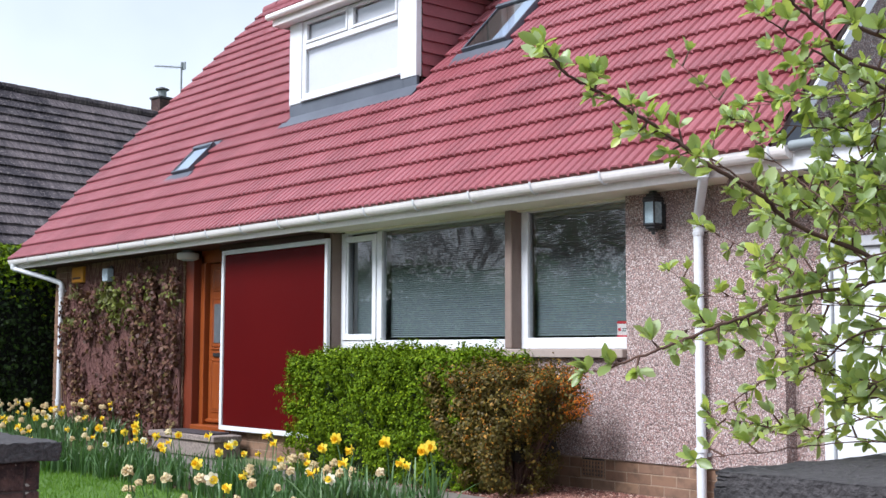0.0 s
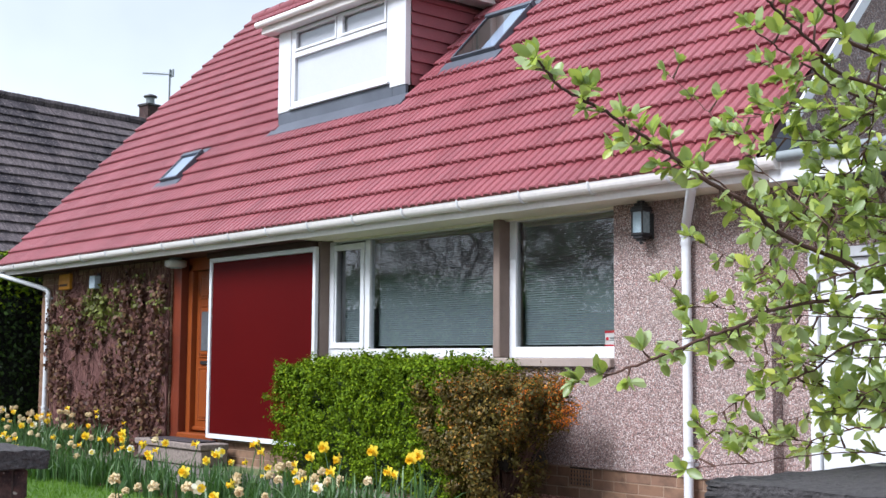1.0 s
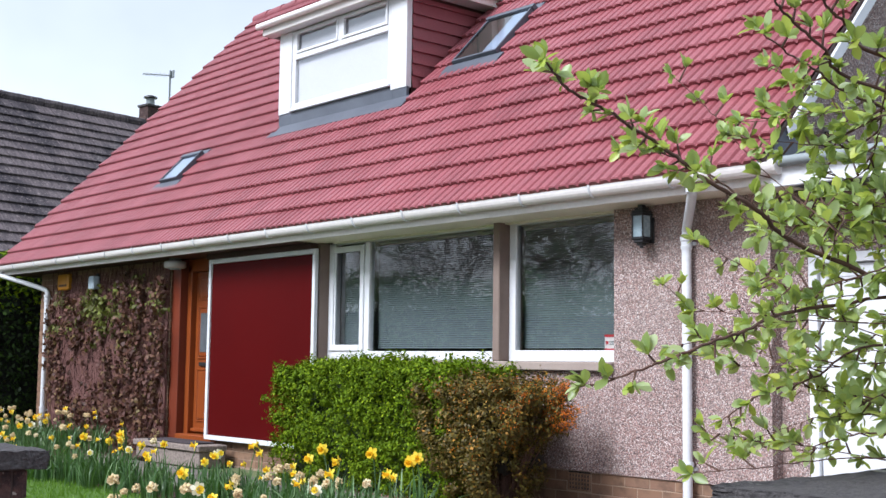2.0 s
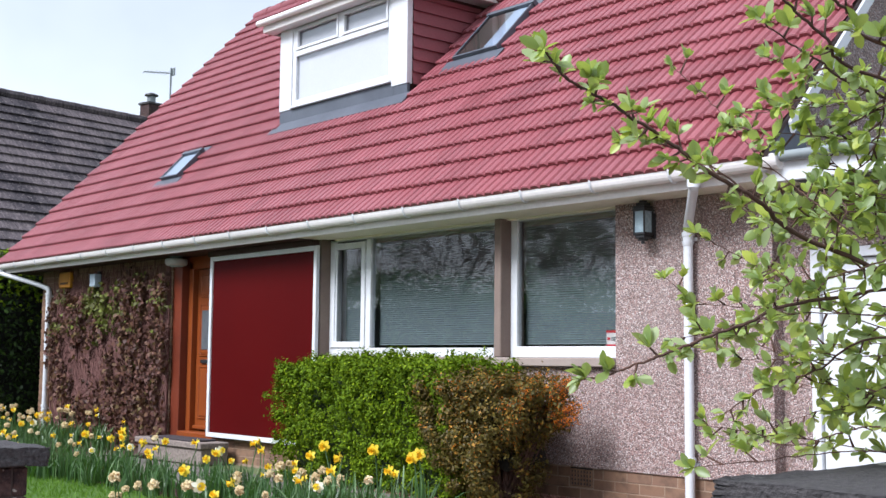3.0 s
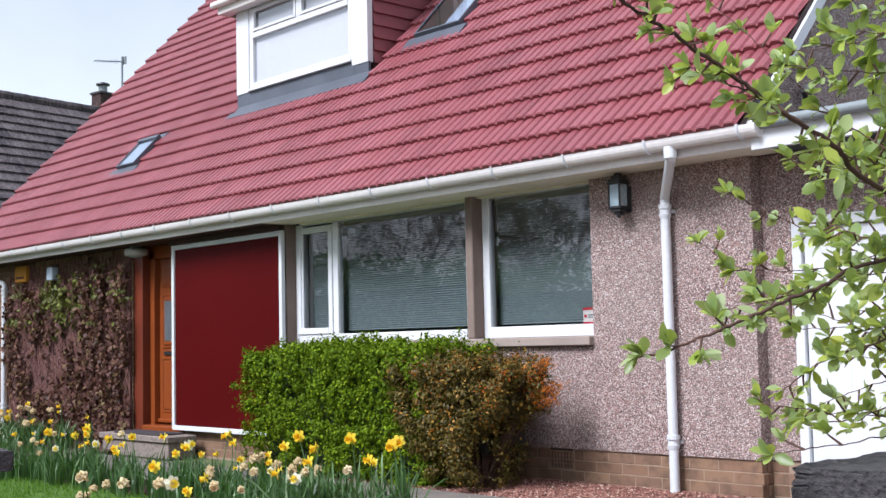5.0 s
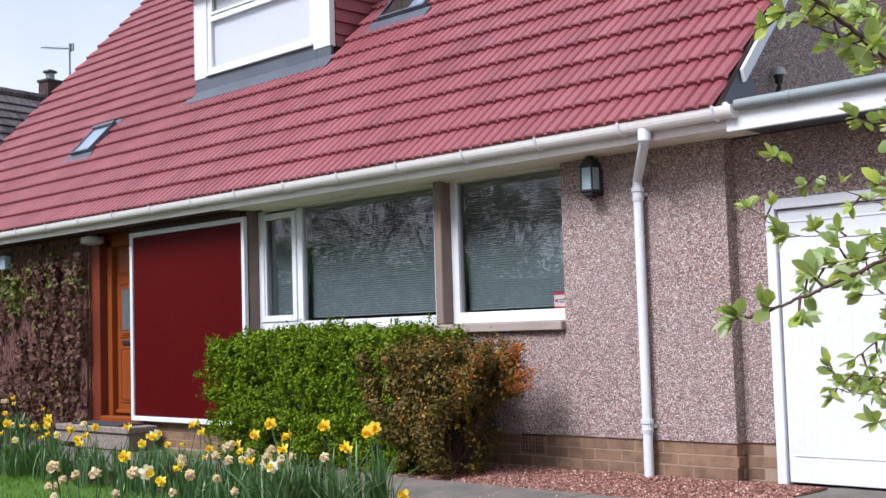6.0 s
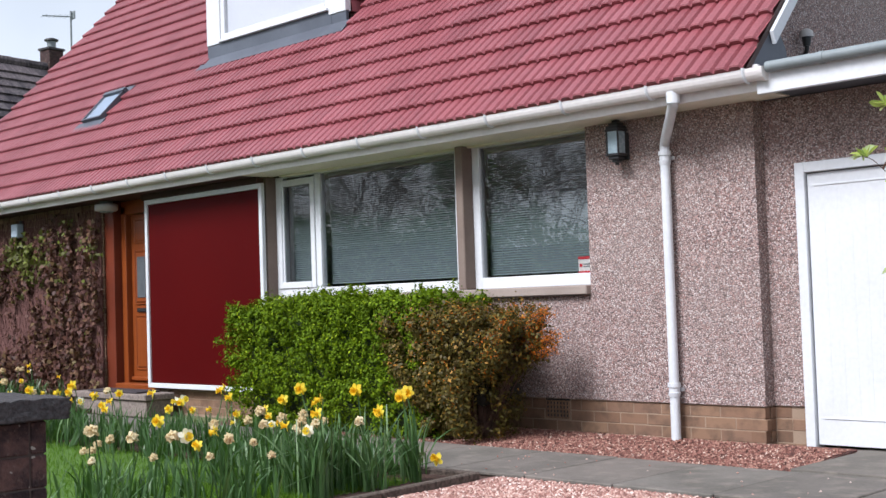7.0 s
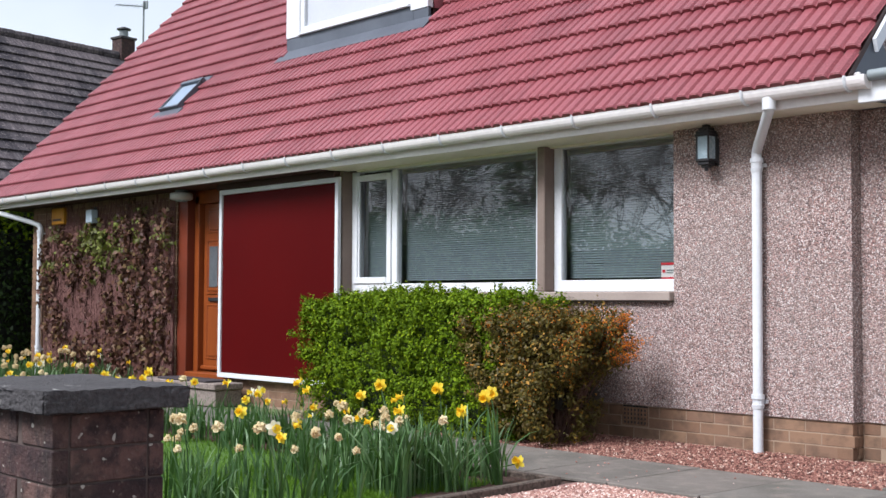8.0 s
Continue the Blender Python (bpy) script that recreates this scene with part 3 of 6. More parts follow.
# rain gutter
gutter = root("rain_gutter", (0, 0, 0), "white half-round plastic gutter along the eaves", "gutter")
bm = bmesh.new()
prof = [(-0.405 + 0.058 * math.cos(a), 2.528 + 0.080 * math.sin(a)) for a in (math.pi + math.pi * k / 10 for k in range(11))]
inner = [(-0.405 + 0.053 * math.cos(a), 2.528 + 0.075 * math.sin(a)) for a in (2 * math.pi - math.pi * k / 10 for k in range(11))]
loop = prof + inner
a = [bm.verts.new((-13.44, y, z)) for y, z in loop]
b = [bm.verts.new((0.33, y, z)) for y, z in loop]
for n in range(len(loop)):
    bm.faces.new((a[n], a[(n + 1) % len(loop)], b[(n + 1) % len(loop)], b[n]))
bmesh.ops.recalc_face_normals(bm, faces=bm.faces)
part("trough", bm, FASCIA, gutter, smooth=False)
for xe in (-13.444, 0.33):
    bm = bmesh.new()
    tube_into(bm, [(xe - 0.012, -0.405, 2.526), (xe + 0.016, -0.405, 2.526)], 0.062, 18)
    bmesh.ops.scale(bm, vec=(1, 1, 1.36), space=Matrix.Translation((0, 0, -2.526)), verts=bm.verts)
    bmesh.ops.bisect_plane(bm, geom=bm.verts[:] + bm.edges[:] + bm.faces[:], plane_co=(0, 0, 2.530), plane_no=(0, 0, 1), clear_outer=True)
    part("stop_end", bm, FASCIA, gutter)
for k in range(19):
    x0 = 0.21 - 0.76 * k
    if x0 < -13.3:
        break
    bm = bmesh.new()
    arc = [(x0, -0.405 + 0.060 * math.cos(t), 2.528 + 0.083 * math.sin(t)) for t in (math.pi * (0.97 + 1.06 * q / 12) for q in range(13))]
    for p, q in zip(arc, arc[1:]):
        tube_into(bm, [p, q], 0.012, 6)
    box(bm, x0 - 0.014, x0 + 0.014, -0.352, -0.335, 2.46, 2.53)
    part("bracket", bm, UPVC, gutter)


def downpipe(x, gx, label, neck_drop, top_z):
    d = root("downpipe", (x, -0.06, 0.0), label, "downpipe", "downpipes")
    neck = bent([(gx, -0.405, 2.47), (gx, -0.405, 2.40), (gx + (x - gx) * 0.12, -0.36, 2.37), (x - (x - gx) * 0.12, -0.10, top_z + neck_drop), (x, -0.06, top_z + 0.05), (x, -0.06, top_z)], 5)
    tube("swan_neck", neck, 0.036, UPVC, d, sides=14)
    tube("pipe", [(x, -0.06, top_z + 0.02), (x, -0.06, 0.03)], 0.036, UPVC, d, sides=14)
    tube("outlet", [(gx, -0.405, 2.47), (gx, -0.405, 2.39)], 0.047, UPVC, d, sides=14)
    for z in (top_z - 0.03, 0.40):
        bm = bmesh.new()
        tube_into(bm, [(x, -0.06, z - 0.05), (x, -0.06, z - 0.02), (x, -0.06, z - 0.018), (x, -0.06, z + 0.018), (x, -0.06, z + 0.02), (x, -0.06, z + 0.05)], [0.040, 0.046, 0.040, 0.040, 0.048, 0.048], 14)
        box(bm, x - 0.047, x + 0.047, -0.028, 0.0, z - 0.012, z + 0.012)
        part("pipe_clip", bm, UPVC, d, smooth=False)
    return d


downpipe(-0.69, -0.37, "white plastic downpipe on the pebbledash wall", 0.10, 2.10)
downpipe(-12.36, -13.36, "white plastic downpipe at the creeper-covered corner", 0.12, 2.06)

# garage: flat roof, fascia, gutter, walls, door
wall_poly("wall_garage_front", [(0.002, PLINTH), (0.235, PLINTH), (0.235, 1.95), (2.72, 1.95), (2.72, PLINTH), (3.4, PLINTH), (3.4, 2.40), (0.002, 2.40)], "y", GAR_Y, GAR_Y + 0.25, PEBBLE, "pebbledash garage wall set back beside the house")
tagged(boxed("wall_garage_side", (3.15, 3.4, GAR_Y + 0.25, 6.0, 0, 2.40), PEBBLE, bevel=0), "pebbledash garage side wall", "wall", kind="structure")
tagged(boxed("wall_garage_back", (0.0, 3.15, 5.8, 6.0, 0, 2.40), PEBBLE, bevel=0), "pebbledash garage back wall", "wall", kind="structure")
tagged(boxed("garage_roof", (0.02, 3.6, -0.33, 6.1, 2.405, 2.52), LEAD, bevel=0.004), "flat grey felt garage roof", "roof", kind="structure")
tagged(boxed("garage_fascia", (0.256, 3.62, -0.375, -0.335, 2.365, 2.512), UPVC, bevel=0.004), "white fascia board of the garage roof", "trim", kind="structure")
gg = root("garage_gutter", (0, 0, 0), "grey metal gutter along the garage fascia", "gutter")
tube("trough", [(0.352, -0.405, 2.527), (3.62, -0.405, 2.532)], 0.036, GREY_PLASTIC, gg, sides=14)
for k in range(4):
    x0 = 0.72 + 0.85 * k
    tube("joint_clip", [(x0, -0.405, 2.527), (x0 + 0.03, -0.405, 2.527)], 0.040, GREY_PLASTIC, gg, sides=14)
gd = root("garage_door", (1.47, GAR_Y, 0), "plain white up-and-over garage door, closed", "garage door")
boxed("jamb", (0.236, 0.305, GAR_Y - 0.02, GAR_Y + 0.10, 0.0, 1.945), UPVC, gd)
boxed("jamb", (2.645, 2.715, GAR_Y - 0.02, GAR_Y + 0.10, 0.0, 1.945), UPVC, gd)
boxed("head", (0.306, 2.644, GAR_Y - 0.02, GAR_Y + 0.10, 1.875, 1.945), UPVC, gd)
bm = box(bmesh.new(), 0.312, 2.638, GAR_Y + 0.012, GAR_Y + 0.05, 0.047, 1.868, 0.004)
part("leaf", bm, UPVC, gd, "white sheet-metal leaf")
for z in (0.22, 1.78):
    boxed("rib", (0.36, 2.59, GAR_Y + 0.006, GAR_Y + 0.014, z, z + 0.012), UPVC, gd, bevel=0.002)
for k in range(23):
    x0 = 0.40 + 0.095 * k
    boxed("rib", (x0, x0 + 0.03, GAR_Y + 0.0105, GAR_Y + 0.014, 0.25, 1.76), UPVC, gd, bevel=0.001)
tagged(boxed("garage_sill", (0.24, 0.638, GAR_Y - 0.10, GAR_Y + 0.06, -0.2, 0.027), SLAB, bevel=0.004), "narrow concrete sill under the garage door", "paving", kind="structure")
tagged(boxed("garage_threshold", (0.64, 2.9, -0.855, GAR_Y + 0.06, -0.2, 0.030), SLAB, bevel=0.004), "grey concrete apron at the garage door", "paving", kind="structure")
vp = root("flue_outlet", (0.02, 0.68, 2.84), "small black flue outlet with a grey cap on the gable", "flue")
tube("elbow", bent([(-0.02, 0.70, 2.79), (0.04, 0.69, 2.79), (0.07, 0.68, 2.83), (0.07, 0.68, 2.87)], 4), 0.016, BLACK, vp)
tube("bowl", [(0.07, 0.68, 2.85), (0.07, 0.68, 2.92)], [0.026, 0.038], BLACK, vp)
tube("cowl", [(0.07, 0.68, 2.915), (0.07, 0.68, 2.955), (0.07, 0.68, 2.975)], [0.052, 0.050, 0.022], PALE_GREY, vp, "grey cap")


# ---- windows ----
def sheet(name, corners, material, parent, label=""):
    bm = bmesh.new()
    bm.faces.new([bm.verts.new(v) for v in corners])
    return part(name, bm, material, parent, label)


def pane(name, x0, x1, z0, z1, y, parent):
    ob = sheet(name, ((x0, y, z0), (x1, y, z0), (x1, y, z1), (x0, y, z1)), GLASS, parent)
    ob.visible_shadow = False
    return ob


def frame_rect(name, x0, x1, z0, z1, y0, y1, wide, material, parent, bottom=None, top=None):
    b = bottom or wide
    boxed(name, (x0, x0 + wide, y0, y1, z0, z1), material, parent)
    boxed(name, (x1 - wide, x1, y0, y1, z0, z1), material, parent)
    boxed(name, (x0 + wide, x1 - wide, y0 + 0.002, y1, z1 - (top or wide), z1), material, parent)
    boxed(name, (x0 + wide, x1 - wide, y0 - 0.004, y1, z0, z0 + b), material, parent)


def blind(x0, x1, z0, z1, y, label):
    b = root("venetian_blind", ((x0 + x1) / 2, y, z1), label, "blind", "venetian blinds in the windows")
    boxed("headrail", (x0, x1, y - 0.02, y + 0.02, z1 - 0.03, z1), BLIND, b)
    bm = bmesh.new()
    hw = (x1 - x0) / 2
    v = [bm.verts.new((s * hw, yy, zz)) for s in (-1, 1) for yy, zz in ((-0.0125, 0.0), (-0.004, 0.0022), (0.004, 0.0022), (0.0125, 0.0))]
    for k in range(3):
        bm.faces.new((v[k], v[k + 4], v[k + 5], v[k + 1]))
    bmesh.ops.rotate(bm, verts=bm.verts, cent=(0, 0, 0), matrix=Matrix.Rotation(radians(50), 3, "X"))
    bmesh.ops.scale(bm, vec=(1, 0.9, 0.9), verts=bm.verts)
    first = part("slat", bm, BLIND, b)
    first.location = ((x0 + x1) / 2, y, z1 - 0.05)
    count = int((z1 - z0 - 0.08) / 0.0205)
    for k in range(1, count):
        s = first.copy()
        scene.collection.objects.link(s)
        s.location = ((x0 + x1) / 2, y, z1 - 0.05 - 0.0205 * k)
    boxed("bottom_rail", (x0, x1, y - 0.014, y + 0.014, z0, z0 + 0.018), BLIND, b)
    for xx in (x0 + 0.15, x1 - 0.15):
        tube("cord", [(xx, y - 0.014, z0 + 0.01), (xx, y - 0.014, z1 - 0.02)], 0.0012, BLIND, b, sides=4)


w1 = root("window_1", (-3.9, 0.1, 1.18), "white plastic window with a narrow casement and a wide fixed pane", "window", kind="structure")
frame_rect("window_frame", -5.54, -2.80, 1.18, 2.388, 0.10, 0.17, 0.17, UPVC, w1, 0.085, 0.014)
boxed("mullion", (-4.868, -4.79, 0.098, 0.17, 1.265, 2.372), UPVC, w1)
frame_rect("casement", -5.452, -4.872, 1.268, 2.35, 0.085, 0.13, 0.062, UPVC, w1)
pane("pane", -5.39, -4.934, 1.33, 2.288, 0.115, w1)
pane("pane", -4.79, -2.971, 1.266, 2.373, 0.128, w1)
w2 = root("window_2", (-2.1, 0.1, 1.18), "white plastic fixed window beside the pebbledash wall", "window", kind="structure")
frame_rect("window_frame", -2.76, -1.40, 1.18, 2.388, 0.10, 0.17, 0.082, UPVC, w2, 0.095, 0.012)
pane("pane", -2.678, -1.482, 1.274, 2.375, 0.128, w2)
blind(-5.43, -4.90, 1.25, 2.38, 0.235, "pale grey venetian blind in the narrow casement")
blind(-4.80, -2.84, 1.25, 2.38, 0.235, "pale grey venetian blind in the wide window")
blind(-2.70, -1.46, 1.25, 2.38, 0.235, "pale grey venetian blind beside the window card")
card = root("window_card", (-1.61, 0.15, 1.29), "small red and white card standing inside the window", "sign")
boxed("card", (-1.685, -1.53, 0.150, 0.156, 1.277, 1.405), WHITE_CARD, card, bevel=0.001)
boxed("band", (-1.685, -1.53, 0.1462, 0.1498, 1.385, 1.405), RED_CARD, card, "red band", 0.001)
boxed("band", (-1.685, -1.53, 0.1462, 0.1498, 1.277, 1.291), RED_CARD, card, "red band", 0.001)
boxed("mark", (-1.672, -1.645, 0.1462, 0.1498, 1.325, 1.350), RED_CARD, card, "red printed mark", 0.001)
boxed("bar", (-1.632, -1.552, 0.1462, 0.1498, 1.340, 1.350), GREY_PLASTIC, card, "grey printed bar", 0.001)
boxed("bar", (-1.632, -1.572, 0.1462, 0.1498, 1.322, 1.331), GREY_PLASTIC, card, "grey printed bar", 0.001)

# ---- maroon panel, door, step ----
pn = root("maroon_screen", (-6.57, -0.05, 0.235), "flat maroon screen in a white frame beside the front door", "screen")
frame_rect("panel_frame", -7.665, -5.485, 0.238, 2.335, -0.085, -0.04, 0.052, UPVC, pn)
boxed("board", (-7.61, -5.54, -0.066, -0.03, 0.293, 2.28), MAROON, pn, "smooth maroon board")
tagged(boxed("panel_header", (-7.70, -5.533, -0.10, 0.1, 2.337, 2.397), SOFFIT_DARK, bevel=0.004), "dark brown timber over the panel", "trim", kind="structure")
tagged(boxed("wall_behind_panel", (-7.60, -5.533, 0.002, 0.30, 0.24, 2.46), ROOM, bevel=0), "plain wall behind the maroon panel", "wall", kind="structure")
door = root("door_1", (-8.1, 0.2, 0.28), "varnished oak front door with panels and a leaded light, closed", "door", kind="structure")
boxed("door_frame", (-8.72, -8.52, 0.02, 0.30, 0.0, 2.397), STAIN, door, "red-brown timber side post")
boxed("door_frame", (-8.518, -8.42, 0.12, 0.26, 0.25, 2.33), OAK, door)
boxed("door_frame", (-8.518, -7.56, 0.12, 0.26, 2.24, 2.395), OAK, door)
boxed("threshold", (-8.52, -7.56, 0.0, 0.30, 0.16, 0.262), OAK, door, bevel=0.012)
boxed("leaf", (-8.415, -7.57, 0.19, 0.235, 0.275, 2.235), OAK, door)
for x0, x1, z0, z1 in ((-8.31, -8.05, 0.44, 1.02), (-7.97, -7.68, 0.44, 1.02), (-8.31, -8.05, 1.20, 1.78), (-8.31, -7.68, 1.92, 2.15)):
    bm = box(bmesh.new(), x0, x1, 0.176, 0.192, z0, z1, 0.012)
    part("raised_panel", bm, OAK, door)
    frame_rect("bead", x0 - 0.03, x1 + 0.03, z0 - 0.03, z1 + 0.03, 0.180, 0.192, 0.018, OAK, door)
boxed("door_light", (-8.27, -8.09, 0.170, 0.178, 1.25, 1.73), DOOR_PANE, door, "pale leaded glass")
boxed("letter_plate", (-8.28, -8.06, 0.168, 0.19, 1.085, 1.13), BLACK, door, "dark letter plate")
boxed("weather_bar", (-8.41, -7.575, 0.15, 0.19, 0.285, 0.33), OAK, door, bevel=0.01)
step = root("door_step", (-7.6, -0.4, 0), "grey concrete doorstep block", "step")
boxed("tread", (-8.7, -7.12, -0.46, -0.09, 0.13, 0.20), STEP, step, bevel=0.01)
boxed("riser_block", (-8.66, -7.15, -0.43, -0.09, -0.05, 0.129), STEP, step, bevel=0.008)
tagged(boxed("doormat", (-8.4, -7.35, -0.42, -0.12, 0.2005, 0.222), MAT, bevel=0.008), "dark ribbed doormat on the step", "doormat")

# ---- dormer ----
DX0, DX1, DY, DZ1 = -7.95, -5.38, 1.03, 5.38
dm = root("dormer", (-6.66, DY, 4.2), "flat-roofed white dormer with tile-hung cheeks", "dormer", kind="structure")
for x0, x1, z0 in ((DX0, -7.68, 4.268), (-5.66, DX1, 4.222)):
    boxed("corner_board", (x0, x1, DY - 0.02, DY + 0.06, z0, DZ1 - 0.07), UPVC, dm)
for x in (DX0 + 0.01, DX1 - 0.05):
    wall_poly("cheek_wall", [(DY + 0.062, roof_z(DY + 0.06) - 0.1), (2.3, roof_z(2.3) - 0.1), (2.3, DZ1 - 0.05), (DY + 0.062, DZ1 - 0.05)], "x", x, x + 0.04, SOFFIT_DARK, "", dm)
for k in range(8):
    z0 = 4.22 + 0.142 * k
    z1 = min(z0 + 0.15, DZ1 - 0.1)
    y1 = min(2.28, EAVE_Y + (z1 - EAVE_Z) / 1.055)
    bm = bmesh.new()
    v = [bm.verts.new(p) for p in ((DX1 + 0.022, DY + 0.062, z0), (DX1 + 0.022, y1, z0), (DX1 - 0.005, y1, z1), (DX1 - 0.005, DY + 0.062, z1), (DX1 - 0.008, DY + 0.062, z0), (DX1 - 0.008, y1, z0))]
    bm.faces.new(v[:4])
    bm.faces.new((v[4], v[5], v[1], v[0]))
    part("cheek_tile_course", bm, TILE, dm, "dark red hung tiles")
frame_rect("window_frame", -7.68, -5.66, 4.30, 5.308, DY - 0.005, DY + 0.06, 0.075, UPVC, dm, None, 0.02)
boxed("transom", (-7.605, -5.735, DY - 0.012, DY + 0.06, 4.93, 5.00), UPVC, dm)
boxed("mullion", (-6.70, -6.62, DY - 0.012, DY + 0.06, 5.0, 5.288), UPVC, dm)
frame_rect("casement", -7.60, -6.705, 5.005, 5.286, DY - 0.02, DY + 0.02, 0.035, UPVC, dm)
frame_rect("casement", -6.615, -5.74, 5.005, 5.286, DY - 0.02, DY + 0.02, 0.035, UPVC, dm)
for x0, x1, z0, z1 in ((-7.605, -5.735, 4.375, 4.93), (-7.57, -6.74, 5.04, 5.252), (-6.58, -5.775, 5.04, 5.252)):
    pane("pane", x0, x1, z0, z1, DY + 0.02, dm)
boxed("roller_blind", (-7.60, -5.74, DY + 0.045, DY + 0.05, 4.375, 5.288), ROLLER, dm, "white blind drawn behind the glass", 0)
boxed("window_sill", (-7.68, -5.66, DY - 0.05, DY + 0.02, 4.272, 4.302), UPVC, dm)
boxed("dormer_back", (DX0 + 0.05, DX1 - 0.05, 1.30, 1.34, 4.3, 5.35), ROOM, dm, bevel=0)
boxed("dormer_roof", (-8.13, -5.17, 0.90, 2.45, 5.335, 5.46), LEAD, dm, bevel=0.004)
boxed("dormer_fascia", (-8.15, -5.15, 0.87, 0.90, 5.31, 5.46), FASCIA, dm)
boxed("dormer_fascia", (-5.17, -5.15, 0.902, 2.35, 5.31, 5.46), FASCIA, dm)
boxed("dormer_fascia", (-8.15, -8.13, 0.902, 2.35, 5.31, 5.46), FASCIA, dm)
boxed("dormer_soffit", (-8.13, -5.17, 0.902, 1.03, 5.312, 5.334), UPVC, dm, bevel=0)
boxed("dormer_soffit", (DX1, -5.17, 1.031, 2.3, 5.312, 5.334), UPVC, dm, bevel=0)
tube("dormer_gutter", [(-8.2, 0.83, 5.43), (-5.12, 0.83, 5.43)], 0.042, FASCIA, dm, sides=14)
tube("dormer_gutter", [(-5.11, 0.80, 5.43), (-5.11, 2.28, 5.43)], 0.042, FASCIA, dm, sides=14)


def roof_sheet(name, x0, x1, ya, yb, lift, thick, material, parent, label=""):
    """A thin sheet lying on the front roof slope."""
    bm = bmesh.new()
    low = [Vector((x, y, roof_z(y))) + dn * lift for x, y in ((x0, ya), (x1, ya), (x1, yb), (x0, yb))]
    a = [bm.verts.new(v) for v in low]
    b = [bm.verts.new(v + dn * thick) for v in low]
    bm.faces.new(a[::-1])
    bm.faces.new(b)
    for n in range(4):
        bm.faces.new((a[n], a[(n + 1) % 4], b[(n + 1) % 4], b[n]))
    return part(name, bm, material, parent, label)


roof_sheet("verge_undercloak", 0.05, 0.219, EAVE_Y + 0.01, 4.0, -0.042, 0.040, SOFFIT_DARK, roof, "dark undercloak closing the tile ends")
roof_sheet("lead_apron", DX0 - 0.06, DX1 + 0.08, 0.90, 1.04, 0.02, 0.012, LEAD, dm, "grey lead apron below the window")
boxed("lead_upstand", (-7.68, -5.62, DY - 0.012, DY + 0.03, 4.05, 4.275), LEAD, dm, bevel=0.003)
boxed("lead_upstand", (DX0, -7.68, DY - 0.010, DY + 0.03, 4.05, 4.268), LEAD, dm, bevel=0.003)
boxed("lead_upstand", (-5.62, DX1, DY - 0.010, DY + 0.03, 4.05, 4.235), LEAD, dm, bevel=0.003)


def rooflight(x0, x1, y0, y1, label, glaze, glaze_far, share, apron):
    r = root("rooflight", ((x0 + x1) / 2, y0, roof_z(y0)), label, "rooflight", "rooflights", "structure")
    w, s = 0.022, 0.018
    roof_sheet("flashing", x0 - 0.10, x1 + 0.10, y0 - apron, y0 - 0.004, 0.030, 0.012, LEAD, r, "grey lead apron")
    roof_sheet("flashing", x0 - 0.06, x1 + 0.06, y1 + 0.002, y1 + 0.07, 0.022, 0.012, LEAD, r)
    roof_sheet("rooflight_frame", x0, x1, y0, y0 + s, 0.0, 0.085, LEAD, r)
    roof_sheet("rooflight_frame", x0 - 0.02, x1 + 0.02, y1 - 0.04, y1, 0.0, 0.098, LEAD, r)
    roof_sheet("rooflight_frame", x0, x0 + w, y0 + s, y1 - 0.041, 0.0, 0.085, LEAD, r)
    roof_sheet("rooflight_frame", x1 - w, x1, y0 + s, y1 - 0.041, 0.0, 0.085, LEAD, r)
    xm = x0 + w + (x1 - x0 - 2 * w) * share
    roof_sheet("lining", x0 + w, xm - 0.001, y0 + s, y1 - 0.042, 0.050, 0.008, glaze, r, "dull reveal behind the glass")
    roof_sheet("lining", xm, x1 - w, y0 + s, y1 - 0.042, 0.050, 0.008, glaze_far, r, "pale blind behind the glass")
    p = sheet("pane", [Vector((x, y, roof_z(y))) + dn * 0.078 for x, y in ((x0 + w, y0 + s), (x1 - w, y0 + s), (x1 - w, y1 - 0.041), (x0 + w, y1 - 0.041))], GLASS, r)
    p.visible_shadow = False


rooflight(-10.0, -9.52, 0.50, 0.88, "small grey-framed rooflight reflecting the sky", SKYGLASS, SKYGLASS, 0.3, 0.13)
rooflight(-4.93, -4.22, 1.34, 1.92, "grey-framed pivot rooflight beside the dormer", REVEAL, SKYGLASS, 0.6, 0.15)

# ---- wall fittings ----
lan = root("wall_lantern", (-1.08, -0.10, 2.04), "black metal wall lantern with clear panes", "wall lamp")
boxed("back_plate", (-1.12, -1.04, -0.02, 0.0, 2.10, 2.30), BLACK, lan)
LX, LY = -1.083, -0.105
bm = box(bmesh.new(), LX - 0.062, LX + 0.062, LY - 0.062, LY + 0.062, 2.308, 2.326, 0.004)
for r, z in ((0.056, 2.336), (0.042, 2.360), (0.024, 2.380)):
    box(bm, LX - r, LX + r, LY - r, LY + r, z - 0.012, z + 0.013, 0.005)
part("roof_cap", bm, BLACK, lan)
for sx in (-0.05, 0.05):
    for sy in (-0.05, 0.05):
        boxed("bar", (LX + sx - 0.006, LX + sx + 0.006, LY + sy - 0.006, LY + sy + 0.006, 2.142, 2.308), BLACK, lan, bevel=0.002)
part("lantern_glass", box(bmesh.new(), LX - 0.047, LX + 0.047, LY - 0.047, LY + 0.047, 2.144, 2.307), LAMP_PANE, lan, "pale frosted panes")
bm = box(bmesh.new(), LX - 0.058, LX + 0.058, LY - 0.058, LY + 0.058, 2.122, 2.142, 0.004)
for r, z in ((0.046, 2.110), (0.028, 2.090), (0.012, 2.068)):
    box(bm, LX - r, LX + r, LY - r, LY + r, z - 0.012, z + 0.011, 0.004)
part("base", bm, BLACK, lan)
